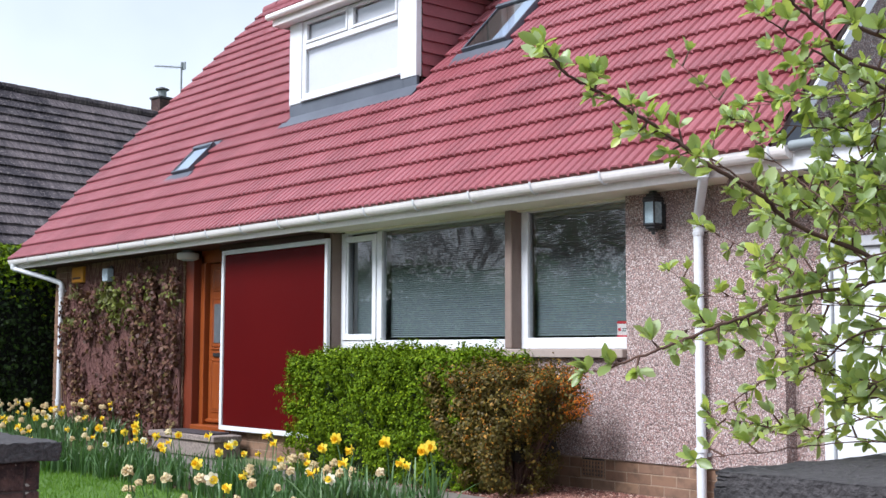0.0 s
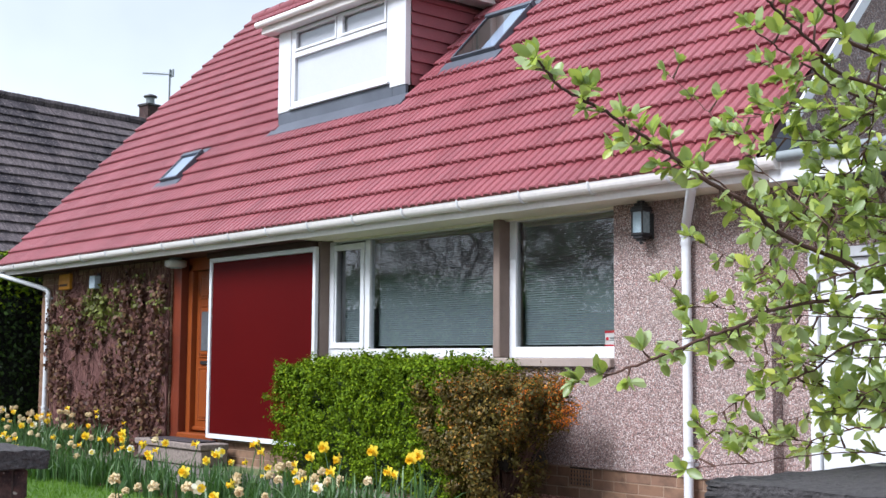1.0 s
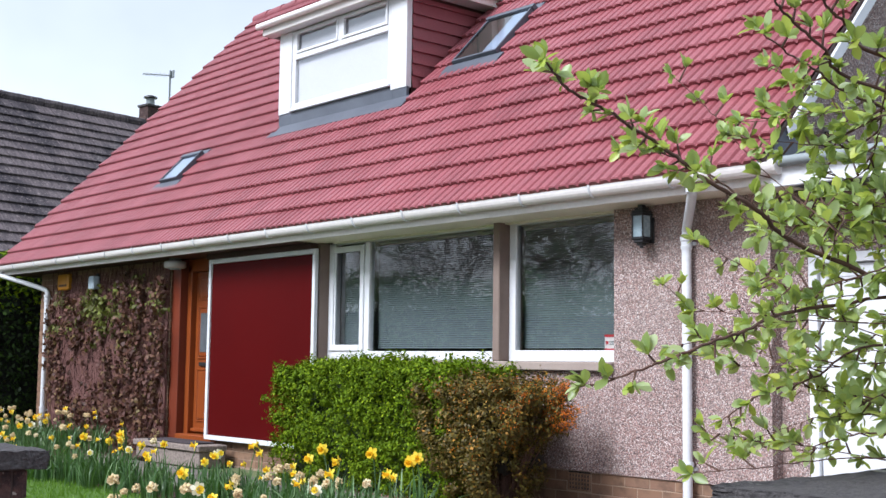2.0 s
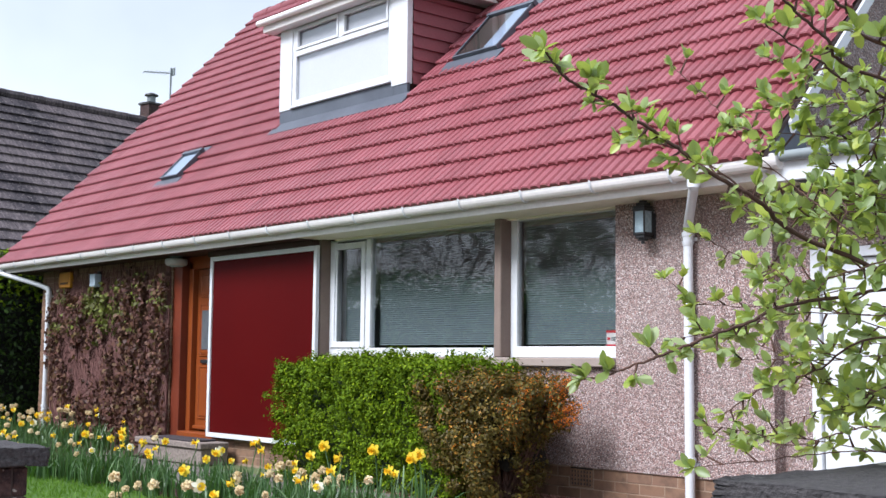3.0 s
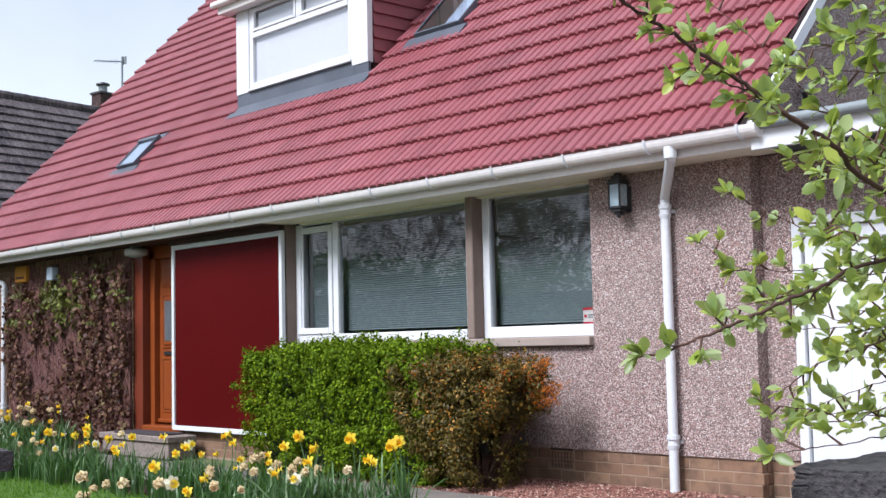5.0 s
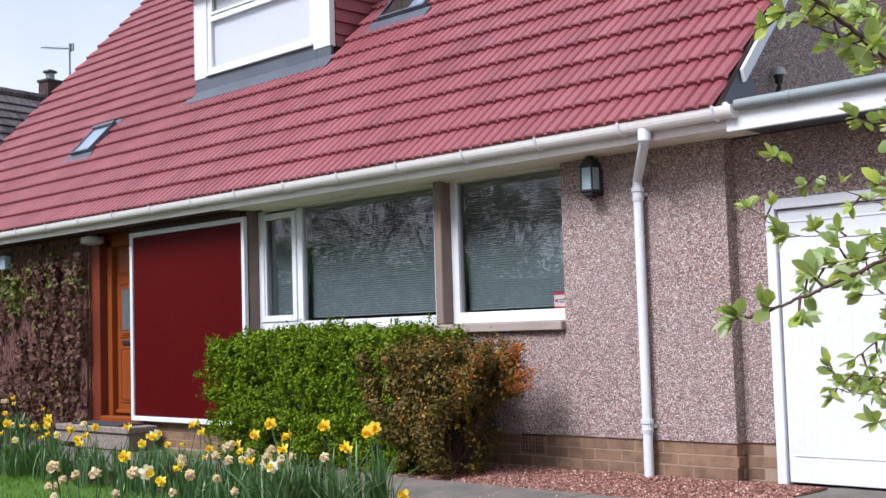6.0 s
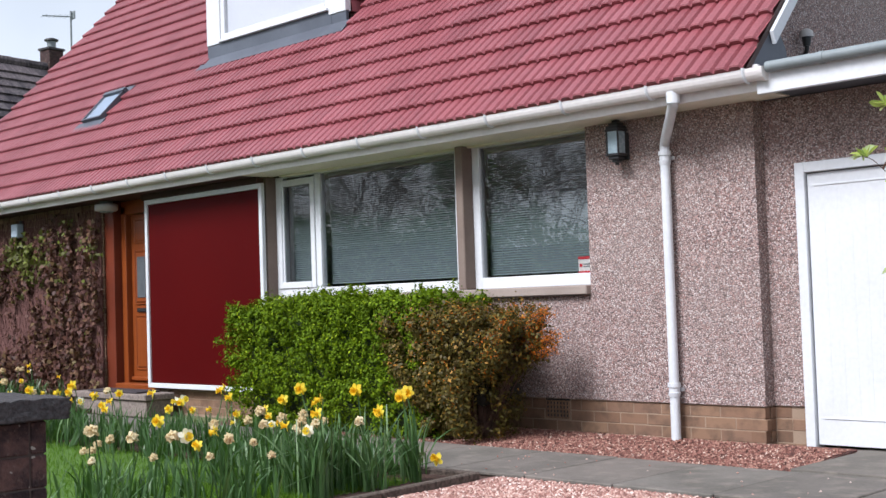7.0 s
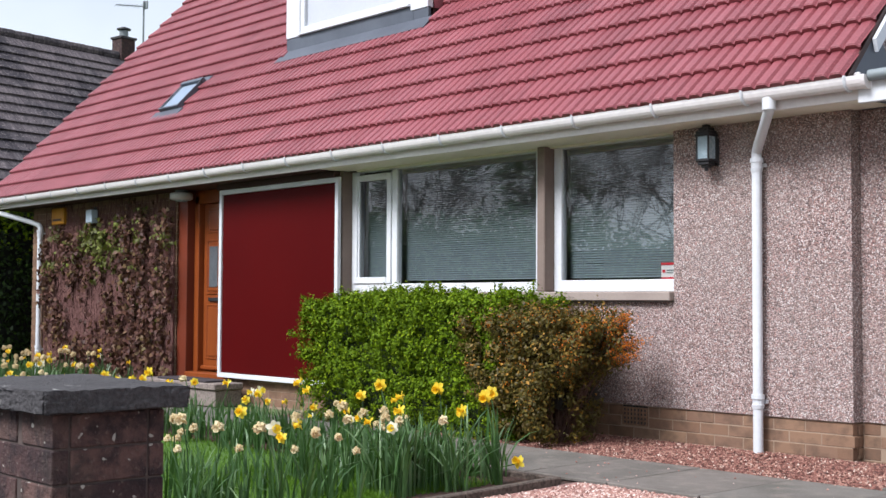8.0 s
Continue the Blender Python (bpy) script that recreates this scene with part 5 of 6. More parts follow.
limb([(3.93, -5.60, 1.34), (3.78, -5.51, 1.43), (3.67, -5.48, 1.51), (3.58, -5.50, 1.62), (3.50, -5.53, 1.71)], 0.004, 0.0012, 0.5, "twig", 0.1)
limb([(3.80, -5.0, 1.25), (3.60, -5.14, 1.27), (3.51, -5.14, 1.31), (3.42, -5.14, 1.35), (3.29, -5.18, 1.43)], 0.006, 0.0015, 0.8, "twig", 0.1)
limb([(3.68, -5.15, 1.30), (3.52, -5.25, 1.26), (3.38, -5.29, 1.27), (3.32, -5.33, 1.32)], 0.004, 0.0012, 0.7, "twig", 0.3)
limb([(4.0, -5.2, 1.18), (3.83, -5.34, 1.16), (3.71, -5.36, 1.15), (3.56, -5.40, 1.15)], 0.005, 0.0012, 0.9, "twig", 0.1)
limb([(3.92, -5.65, 1.35), (3.88, -5.56, 1.40), (3.80, -5.50, 1.44), (3.74, -5.40, 1.47)], 0.005, 0.0012, 1.1, "twig", 0.1)
limb([(3.95, -5.55, 1.31), (3.80, -5.55, 1.28), (3.70, -5.50, 1.31), (3.62, -5.40, 1.33)], 0.005, 0.0012, 1.2, "twig", 0.1)
limb([(3.90, -5.40, 1.19), (3.78, -5.50, 1.24), (3.68, -5.52, 1.22), (3.60, -5.55, 1.20)], 0.004, 0.0012, 1.2, "twig", 0.1)
limb([(3.90, -4.95, 1.10), (3.70, -5.10, 1.08), (3.58, -5.15, 1.05), (3.45, -5.20, 1.00)], 0.005, 0.0012, 1.1, "twig", 0.1)
limb([(3.98, -5.60, 1.55), (3.85, -5.50, 1.55), (3.76, -5.42, 1.57), (3.70, -5.36, 1.56)], 0.005, 0.0012, 1.1, "twig", 0.1)
limb([(4.0, -5.62, 1.62), (3.90, -5.50, 1.50), (3.82, -5.45, 1.48), (3.75, -5.40, 1.52)], 0.005, 0.0012, 1.2, "twig", 0.1)
limb([(3.95, -5.0, 0.98), (3.86, -5.5, 1.0), (3.82, -5.75, 0.99), (3.79, -5.85, 0.985)], 0.004, 0.0012, 0.4, "twig", 0.85)
for k in range(9):
    a = 0.7 * k
    limb([(4.42, -4.2, 1.7 + 0.12 * k), (4.6 + 0.45 * math.cos(a), -4.1 + 0.4 * math.sin(a), 2.3 + 0.1 * k), (4.7 + 0.9 * math.cos(a), -4.0 + 0.8 * math.sin(a), 2.7 + 0.13 * k)], 0.016, 0.003, 0.8, bare=0.2)
for k in range(30):
    a = Vector((TREE_R.uniform(3.80, 4.05), TREE_R.uniform(-5.6, -5.1), TREE_R.uniform(1.0, 1.65)))
    d = Vector((TREE_R.uniform(-0.34, -0.14), TREE_R.uniform(-0.16, 0.12), TREE_R.uniform(-0.10, 0.12)))
    limb([a - d * 0.8 + Vector((0.12, 0.2, -0.05)), a, a + d * 0.5, a + d], 0.0035, 0.0012, 1.1, "twig", 0.15)
tagged(part("spur", SPURS, BARK, tr), kind="stuff")
tree_leaves("crown", spots, dirs, sizes, TREE_LEAF, tr)

# ---- daffodils ----
def daffodil(label, petal, trumpet, tall, seed, droop):
    r3 = np.random.default_rng(seed)
    d = root("daffodil", (0, 0, -20), label, "flower", "daffodils in the border")
    blades = bmesh.new()
    for k in range(6):
        a, lean, h = r3.uniform(0, 6.28), r3.uniform(0.05, 0.42), tall * r3.uniform(0.7, 1.05)
        dx, dy = math.cos(a), math.sin(a)
        wx, wy = -dy * 0.007, dx * 0.007
        last = None
        for s in range(5):
            t = s / 4
            off = lean * h * t * t
            c = Vector((0.02 * dx + dx * off, 0.02 * dy + dy * off, h * (t - 0.18 * lean * t * t * 3)))
            wd = 1.0 - 0.85 * max(0, t - 0.5) * 2
            row = [blades.verts.new(c + Vector((wx, wy, 0)) * wd), blades.verts.new(c - Vector((wx, wy, 0)) * wd)]
            if last:
                blades.faces.new((last[0], last[1], row[1], row[0]))
            last = row
    d_leaves = part("leaves", blades, DAFF_LEAF, d)
    head = Vector((0.03 * math.cos(seed), 0.03 * math.sin(seed) - 0.02, tall * 1.12))
    face = Vector((math.cos(seed * 2.3) * 0.5, -0.9, droop)).normalized()
    stalk = tube("stem", bent([(0, 0, 0), (0.01, 0, tall * 0.6), head - Vector((0, 0, 0.02)) - face * 0.012, head], 4), 0.0035, DAFF_LEAF, d, sides=5)
    u = face.orthogonal().normalized()
    v = face.cross(u)
    bm = bmesh.new()
    R = 0.038 if petal is not PETAL_FADED else 0.036
    throat = bm.verts.new(head)
    for k in range(6):
        a = k * math.pi / 3
        w0 = math.cos(a) * u + math.sin(a) * v
        s0 = -math.sin(a) * u + math.cos(a) * v
        back = -0.25 * (k % 2) - 0.1 + 0.15 * r3.normal()
        q = [head + w0 * R * m + s0 * R * e + face * (0.004 + back * R * m * m) for m, e in ((0.30, 0.22), (0.68, 0.36), (0.90, 0.20), (1.0, 0.0), (0.90, -0.20), (0.68, -0.36), (0.30, -0.22))]
        bm.faces.new([throat] + [bm.verts.new(x) for x in q])
    if petal is PETAL_FADED:
        bm.clear()
        bmesh.ops.create_icosphere(bm, subdivisions=3, radius=0.025)
        for vert in bm.verts:
            dv = vert.co.normalized()
            ruffle = 1.0 + 0.75 * noise.noise(dv * 3.1 + Vector((seed, 0, 0))) + 0.55 * noise.noise(dv * 8.0)
            vert.co = head + face * 0.006 + dv * 0.0225 * max(0.3, ruffle)
    bl = part("bloom", bm, petal, d, "six open petals" if petal is not PETAL_FADED else "withered papery petals")
    bm = bmesh.new()
    ln = [head, head + face * R * 0.5, head + face * R * 0.85, head + face * R * 0.9]
    tube_into(bm, ln, [R * 0.22, R * 0.36, R * 0.42, R * 0.56], 12, False)
    for k, vert in enumerate(bm.verts[:]):
        if k >= 36:
            vert.co += face * (0.004 if k % 2 else -0.003)
    tp = part("trumpet", bm, trumpet, bl)
    for o in (d_leaves, stalk, bl, tp):
        o.matrix_parent_inverse = Matrix.Identity(4)
    return d


KINDS = [daffodil("yellow daffodil in the garden border", PETAL_YELLOW, TRUMPET_GOLD, 0.36, 1, 0.1),
         daffodil("tall yellow daffodil in the garden border", PETAL_YELLOW, TRUMPET_GOLD, 0.41, 2, -0.1),
         daffodil("white daffodil with a pale yellow trumpet", PETAL_WHITE, PETAL_YELLOW, 0.35, 3, 0.1),
         daffodil("faded papery daffodil going over", PETAL_FADED, PETAL_FADED, 0.34, 4, -0.5),
         daffodil("tall faded papery daffodil going over", PETAL_FADED, PETAL_FADED, 0.38, 5, -0.4)]
rd = np.random.default_rng(44)
places = []
for k in range(26):
    places.append((rd.uniform(-2.1, -1.0), rd.uniform(-4.3, -2.9), 0.01, (0.10, 0.16, 0.18, 0.60)))
for k in range(6):
    places.append((rd.uniform(-1.9, -1.2), rd.uniform(-2.9, -2.5), 0.01, (0.08, 0.12, 0.14, 0.60)))
for k in range(36):
    places.append((rd.uniform(-6.2, -2.1), rd.uniform(-2.62, -2.1), 0.01, (0.34, 0.64, 0.86, 0.94)))
for k in range(84):
    places.append((rd.uniform(-13.0, -6.0), rd.uniform(-2.9, -2.0), 0.01, (0.16, 0.26, 0.36, 0.70)))
for k in range(58):
    places.append((rd.uniform(-12.8, -9.0), rd.uniform(-1.3, -0.35), 0.0, (0.16, 0.28, 0.36, 0.75)))
for x, y, z, odds in places:
    u = rd.random()
    kind = KINDS[sum(u > q for q in odds)]
    copy_thing(kind, pose(x, y, z - 0.02 * rd.random(), rd.normal() * 7, rd.normal() * 7, rd.uniform(-70, 70)) @ Matrix.Scale(rd.uniform(0.74, 1.14) * (1.06 if kind in KINDS[3:] else 1.0), 4))
for x, z, turn in ((-1.48, 0.49, 20), (-1.40, 0.36, 5), (-1.98, 0.40, -30), (-1.96, 0.55, 40), (-2.40, 0.31, 15), (-2.9, 0.41, -10), (-1.02, 0.48, 25), (-0.99, 0.53, 50)):
    copy_thing(KINDS[1], pose(x, -2.35, 0, rd.normal() * 4, rd.normal() * 4, turn) @ Matrix.Scale(min(z / 0.41, 1.2), 4))
copy_thing(KINDS[0], pose(-1.40, -2.22, 0.01, 0, 72, 0) @ Matrix.Scale(1.15, 4))
for ob in KINDS:
    x, y = rd.uniform(-1.6, -0.95), rd.uniform(-3.4, -2.2)
    ob.matrix_basis = pose(x, y, 0.0, 0, 0, rd.uniform(-40, 40))


def blades(name, n, area, low, high, wide, material, label, seed, lean=0.35, kind="stuff"):
    """Many upright tapering blades as one mesh."""
    r4 = np.random.default_rng(seed)
    which = r4.integers(len(area), size=n)
    a = np.array(area)[which]
    x, y = r4.uniform(a[:, 0], a[:, 1]), r4.uniform(a[:, 2], a[:, 3])
    h = r4.uniform(low, high, n)
    th, ln = r4.uniform(0, 6.28, n), np.abs(r4.normal(size=n)) * lean * h
    dx, dy = np.cos(th), np.sin(th)
    ph = r4.uniform(0, 6.28, n)
    wx, wy = np.cos(ph) * wide / 2, np.sin(ph) * wide / 2
    V = []
    for t, wd in ((0, 1), (0.55, 0.95), (1.0, 0.12)):
        cx, cy, cz = x + dx * ln * t * t, y + dy * ln * t * t, h * t * (1 - 0.1 * lean * t)
        V.append(np.stack([cx + wx * wd, cy + wy * wd, cz], 1))
        V.append(np.stack([cx - wx * wd, cy - wy * wd, cz], 1))
    v = np.stack(V, 1).reshape(-1, 3)
    base = 6 * np.arange(n)[:, None]
    f = np.concatenate([base + [0, 1, 3, 2], base + [2, 3, 5, 4]], 1).reshape(-1, 4)
    ob = raw(name, v, f, material)
    return tagged(ob, label, "foliage", kind=kind)


def straps(name, clumps, per, low, high, wide, label, seed):
    """Strap leaves rising from the clumps, arching over, a few of them kinked."""
    r4 = np.random.default_rng(seed)
    n = len(clumps) * per
    at = np.repeat(np.array(clumps), per, 0)
    x, y = at[:, 0] + r4.normal(size=n) * at[:, 2], at[:, 1] + r4.normal(size=n) * at[:, 2]
    h = r4.uniform(low, high, n)
    th = r4.uniform(0, 6.28, n)
    dx, dy = np.cos(th), np.sin(th)
    bow = np.abs(r4.normal(size=n)) * 0.34 * h
    kink = r4.random(n) < 0.10
    ph = th + 1.57 + r4.normal(size=n) * 0.5
    wd = wide * r4.uniform(0.7, 1.25, n) / 2
    rows = []
    for t, k in ((0.0, 0.75), (0.3, 1.0), (0.6, 1.0), (0.85, 0.8), (1.0, 0.22)):
        out = bow * t ** 2.2 + np.where(kink, max(0.0, t - 0.6) * h * 0.9, 0)
        z = h * (t - 0.30 * (bow / h) * t ** 3) - np.where(kink, max(0.0, t - 0.6) * h * 1.15, 0)
        cx, cy = x + dx * out, y + dy * out
        rows += [np.stack([cx + np.cos(ph) * wd * k, cy + np.sin(ph) * wd * k, z], 1), np.stack([cx - np.cos(ph) * wd * k, cy - np.sin(ph) * wd * k, z], 1)]
    v = np.stack(rows, 1).reshape(-1, 3)
    base = 10 * np.arange(n)[:, None]
    f = np.concatenate([base + [2 * k, 2 * k + 1, 2 * k + 3, 2 * k + 2] for k in range(4)], 1).reshape(-1, 4)
    return tagged(raw(name, v, f, DAFF_LEAF, None, "", True), label, "foliage", kind="stuff")


edge_clumps = [(rd.uniform(-1.7, -0.93), rd.uniform(-2.95, -2.1), 0.045) for k in range(16)]
edge_clumps += [(rd.uniform(-1.45, -0.93), rd.uniform(-3.3, -2.9), 0.04) for k in range(8)]
straps("daffodil_foliage", edge_clumps, 17, 0.20, 0.49, 0.0135, "blue-green daffodil leaves in clumps at the corner of the border", 51)
lawn_clumps = [(rd.uniform(-1.75, -0.93), rd.uniform(-4.4, -3.3), 0.045) for k in range(16)] + [(rd.uniform(-2.3, -1.7), rd.uniform(-3.9, -2.9), 0.04) for k in range(5)]
straps("daffodil_foliage", lawn_clumps, 15, 0.14, 0.33, 0.0135, "shorter daffodil leaves in clumps on the lawn", 53)
path_clumps = [(rd.uniform(-7.0, -1.3), rd.uniform(-2.60, -2.08), 0.055) for k in range(96)]
straps("daffodil_foliage", path_clumps, 17, 0.15, 0.36, 0.0135, "daffodil leaves in a row along the path", 54)
far = [(rd.uniform(-13.2, -6.2), rd.uniform(-2.85, -2.1), 0.07) for k in range(70)] + [(rd.uniform(-12.8, -9.0), rd.uniform(-1.3, -0.4), 0.07) for k in range(40)]
straps("daffodil_foliage", far, 17, 0.16, 0.36, 0.015, "daffodil leaves beyond the pier and along the wall", 55)
blades("lawn_grass", 31000, [(-4.8, -1.04, -5.0, -2.4), (-9, -4.8, -4.2, -2.4), (-2.6, -1.0, -3.4, -2.32)], 0.015, 0.045, 0.005, GRASS, "short bright green lawn grass", 52, 0.5)


# ---- gravel stones ----
def pebbles(name, n, area, r0, r1, material, label, seed, z=0.0, rise=0.0):
    r5 = np.random.default_rng(seed)
    octa = np.array([[1, 0, 0], [0, 1, 0], [-1, 0, 0], [0, -1, 0], [0, 0, 1], [0.2, 0.1, -0.8]])
    tri = np.array([[0, 1, 4], [1, 2, 4], [2, 3, 4], [3, 0, 4], [1, 0, 5], [2, 1, 5], [3, 2, 5], [0, 3, 5]])
    which = r5.integers(len(area), size=n)
    a = np.array(area)[which]
    c = np.stack([r5.uniform(a[:, 0], a[:, 1]), r5.uniform(a[:, 2], a[:, 3]), np.full(n, z)], 1)
    c[:, 2] += rise * (c[:, 1] - a[:, 2]) / (a[:, 3] - a[:, 2])
    s = r5.uniform(r0, r1, n)[:, None, None] * r5.uniform(0.6, 1.25, (n, 6, 3)) * [1, 1, 0.7]
    th = r5.uniform(0, 6.28, n)
    rot = np.zeros((n, 3, 3))
    rot[:, 0, 0], rot[:, 0, 1], rot[:, 1, 0], rot[:, 1, 1], rot[:, 2, 2] = np.cos(th), -np.sin(th), np.sin(th), np.cos(th), 1
    v = np.einsum("nij,nkj->nki", rot, octa[None] * s) + c[:, None] + [0, 0, 0.004]
    f = (tri[None] + 6 * np.arange(n)[:, None, None]).reshape(-1, 3)
    return tagged(raw(name, v.reshape(-1, 3), f, material), label, "gravel", kind="stuff")


pebbles("bed_gravel", 15000, [(-3.6, 0.62, -0.84, -0.02)], 0.006, 0.014, STONE_RED, "loose red gravel at the foot of the wall", 61, 0.0, 0.045)
pebbles("drive_gravel", 19000, [(-0.72, 1.6, -3.6, -1.87)], 0.007, 0.016, STONE_PINK, "loose pink gravel on the drive", 62)
pebbles("stray_gravel", 45, [(-2.5, 1.2, -1.8, -0.9)], 0.005, 0.011, STONE_PINK, "a few stones strayed onto the path", 63, 0.02)


# ---- gate piers ----
def pier(x0, x1, y0, y1, top, thick, label, over=0.045):
    p = root("gate_pier", ((x0 + x1) / 2, (y0 + y1) / 2, 0), label, "gate pier", "gate piers")
    bm = box(bmesh.new(), x0, x1, y0, y1, top - thick, top)
    bmesh.ops.subdivide_edges(bm, edges=bm.edges[:], cuts=26, use_grid_fill=True)
    for v in bm.verts:
        d = 0.008 * noise.noise(v.co * 9) + 0.004 * noise.noise(v.co * 31) + 0.0025 * noise.noise(v.co * 75)
        c = Vector(((x0 + x1) / 2, (y0 + y1) / 2, top - thick / 2))
        v.co += Vector((math.copysign(d, v.co.x - c.x), math.copysign(d, v.co.y - c.y), d * 0.6))
    bmesh.ops.bevel(bm, geom=[e for e in bm.edges if e.calc_face_angle(0) > 0.9], offset=0.006, segments=2, affect="EDGES")
    part("coping", bm, CAP, p, "weathered concrete coping stone")
    a0, a1, b0, b1 = x0 + over, x1 - over, y0 + over, y1 - over
    boxed("mortar_core", (a0 + 0.008, a1 - 0.008, b0 + 0.008, b1 - 0.008, -0.2, top - thick - 0.002), PIER_MORTAR, p, bevel=0)
    return p, (a0, a1, b0, b1)


PIERS = [pier(0.44, 1.114, -6.142, -5.719, 0.852, 0.061, "dark sooty brick gate pier with a concrete coping"),
         pier(3.785, 4.535, -5.80, -5.02, 0.965, 0.08, "gate pier with a rough grey coping under the tree")]

# ---- neighbouring house ----
nb = root("neighbour_house", (-23.5, 6.0, 0), "neighbouring house with a dark tiled roof", "house")
NRX, NRZ, NEX, NEZ = -21.0, 6.84, -16.6, 2.5
boxed("wall", (-25.2, -16.9, -1.0, 13.0, 0, 2.6), PEBBLE, nb, bevel=0)
bm = bmesh.new()
for sx in (NEX, 2 * NRX - NEX):
    q = [(sx, -1.6, NEZ), (sx, 13.6, NEZ), (NRX, 13.6, NRZ), (NRX, -1.6, NRZ)]
    bm.faces.new([bm.verts.new((x, y, z - 0.06)) for x, y, z in q])
part("roof", bm, SOFFIT_DARK, nb, "dark tiled gable roof")
for y in (-1.4, 13.2):
    wall_poly("gable", [(-25.2, 2.5), (-16.9, 2.5), (NRX, NRZ - 0.15)], "y", y, y + 0.2, PEBBLE, "", nb)
slope = Vector((NRX - NEX, 0, NRZ - NEZ))
su = slope.normalized()
sn = Vector((-su.z, 0, su.x)) * -1
if sn.z < 0:
    sn = -sn
rows_n = int(slope.length / 0.30)
V, F = [], []
for r in range(rows_n):
    for c in range(76):
        y0 = -1.6 + 0.2 * c
        o = Vector((NEX, 0, NEZ)) + su * (0.30 * r + random.uniform(-0.006, 0.004))
        lift = 0.050 + random.uniform(0, 0.008)
        n = len(V)
        for yy in (y0 + 0.003, y0 + 0.197):
            V += [o + sn * lift + Vector((0, yy, 0)), o + su * 0.36 + sn * 0.002 + Vector((0, yy, 0)), o - sn * 0.02 + Vector((0, yy, 0))]
        F += [(n, n + 1, n + 4, n + 3), (n + 2, n, n + 3, n + 5), (n, n + 2, n + 1), (n + 3, n + 4, n + 5)]
tagged(raw("roof_tiles", V, F, NB_TILE, nb, "dark weathered concrete tiles"), kind="stuff")
bm = bmesh.new()
for k in range(34):
    tube_into(bm, [(NRX, -1.6 + 0.45 * k, NRZ), (NRX, -1.16 + 0.45 * k, NRZ + 0.008)], 0.10, 8)
part("ridge_tile", bm, NB_TILE, nb)
ch = boxed("chimney", (-21.2, -20.86, 5.60, 5.98, 6.2, 7.24), PIER_BRICK, nb, "brown brick chimney stack")
boxed("chimney_cap", (-21.23, -20.83, 5.57, 6.01, 7.24, 7.29), CAP, ch)
tube("pot", [(-21.03, 5.79, 7.29), (-21.03, 5.79, 7.46)], 0.10, GREY_PLASTIC, ch)
tube("cowl", [(-21.03, 5.79, 7.47), (-21.03, 5.79, 7.50), (-21.03, 5.79, 7.54)], [0.16, 0.16, 0.05], BLACK, ch)
nb.matrix_basis = pose(-33.43, 10.25, -0.60, 0, 0, 10) @ Matrix.Scale(1.35, 4)
ae = root("tv_aerial", (-22.6, 7.12, 7.0), "thin grey television aerial on a mast", "aerial")
tube("mast", [(-22.6, 7.07, 5.6), (-22.6, 7.07, 8.52)], 0.022, GREY_PLASTIC, ae, sides=8)
tube("boom", [(-22.6, 7.12, 8.40), (-22.6, 6.37, 8.32)], 0.014, GREY_PLASTIC, ae, sides=6)
for k in range(7):
    y = 7.02 - 0.1 * k
    tube("element", [(-22.85 + 0.015 * k, y, 8.39 - 0.011 * k), (-22.35 - 0.015 * k, y, 8.39 - 0.011 * k)], 0.0035, GREY_PLASTIC, ae, sides=4)
boxed("reflector", (-22.70, -22.50, 7.10, 7.13, 8.34, 8.52), GREY_PLASTIC, ae)


ae.matrix_basis = pose(-29.7, 11.07, 8.35) @ Matrix.Scale(1.35, 4)


# ---- bare trees across the street, seen in the window glass ----
def bare_tree(height, seed, leafy_crown):
    r6 = np.random.default_rng(seed)
    t = root("street_tree", (0, 0, 0), "tall tree across the street coming into leaf" if leafy_crown else "tall bare tree across the street", "tree", "trees across the street")
    trunk, twigs, tips = bmesh.new(), bmesh.new(), []

    def grow(p, d, length, r, depth):
        q = p + d * length
        tube_into(trunk if depth < 2 else twigs, [p, (p + q) / 2 + Vector(r6.normal(size=3)) * length * 0.05, q], [r, r * 0.8, r * 0.62], 5 if depth < 2 else 3, False)
        if depth == 8:
            tips.append(q)
            return
        for k in range(3 if depth < 2 else int(r6.integers(2, 4))):
            nd = (d + Vector(r6.normal(size=3)) * 0.42 + Vector((0, 0, 0.12))).normalized()
            grow(q, nd, length * r6.uniform(0.66, 0.88), r * 0.63, depth + 1)

    grow(Vector((0, 0, 0)), Vector((0, 0, 1)), height * 0.19, height * 0.0075, 0)
    part("trunk", trunk, BARK, t)
    part("branches", twigs, BARK, t)
    if leafy_crown:
        tp = np.repeat(np.array(tips), 3, 0)
        tp = tp + r6.normal(size=tp.shape) * 0.22
        leaf_cloud("young_leaves", tp, r6.normal(size=tp.shape), r6.uniform(0.05, 0.13, len(tp)), DAFF_LEAF, t, "sparse young leaves", 1.6, 0.2, seed)
    return t


protos = [bare_tree(9.5, 71, False), bare_tree(11.0, 72, True), bare_tree(8.5, 73, False)]
spread = [(-15.5, -19.5), (-27.5, -21.0), (-24.0, -18.6), (-20.5, -18.8), (-33.0, -18.4), (-23.5, -25.5), (-37.0, -19.5), (-29.0, -18.2), (-18.0, -28.0), (-33.0, -24.0), (-42.0, -21.0), (-25.5, -22.0), (-13.0, -26.0), (-30.5, -22.5), (-21.8, -20.6), (-35.5, -22.5), (-39.5, -18.6), (-26.0, -29.0), (-17.8, -21.5)]
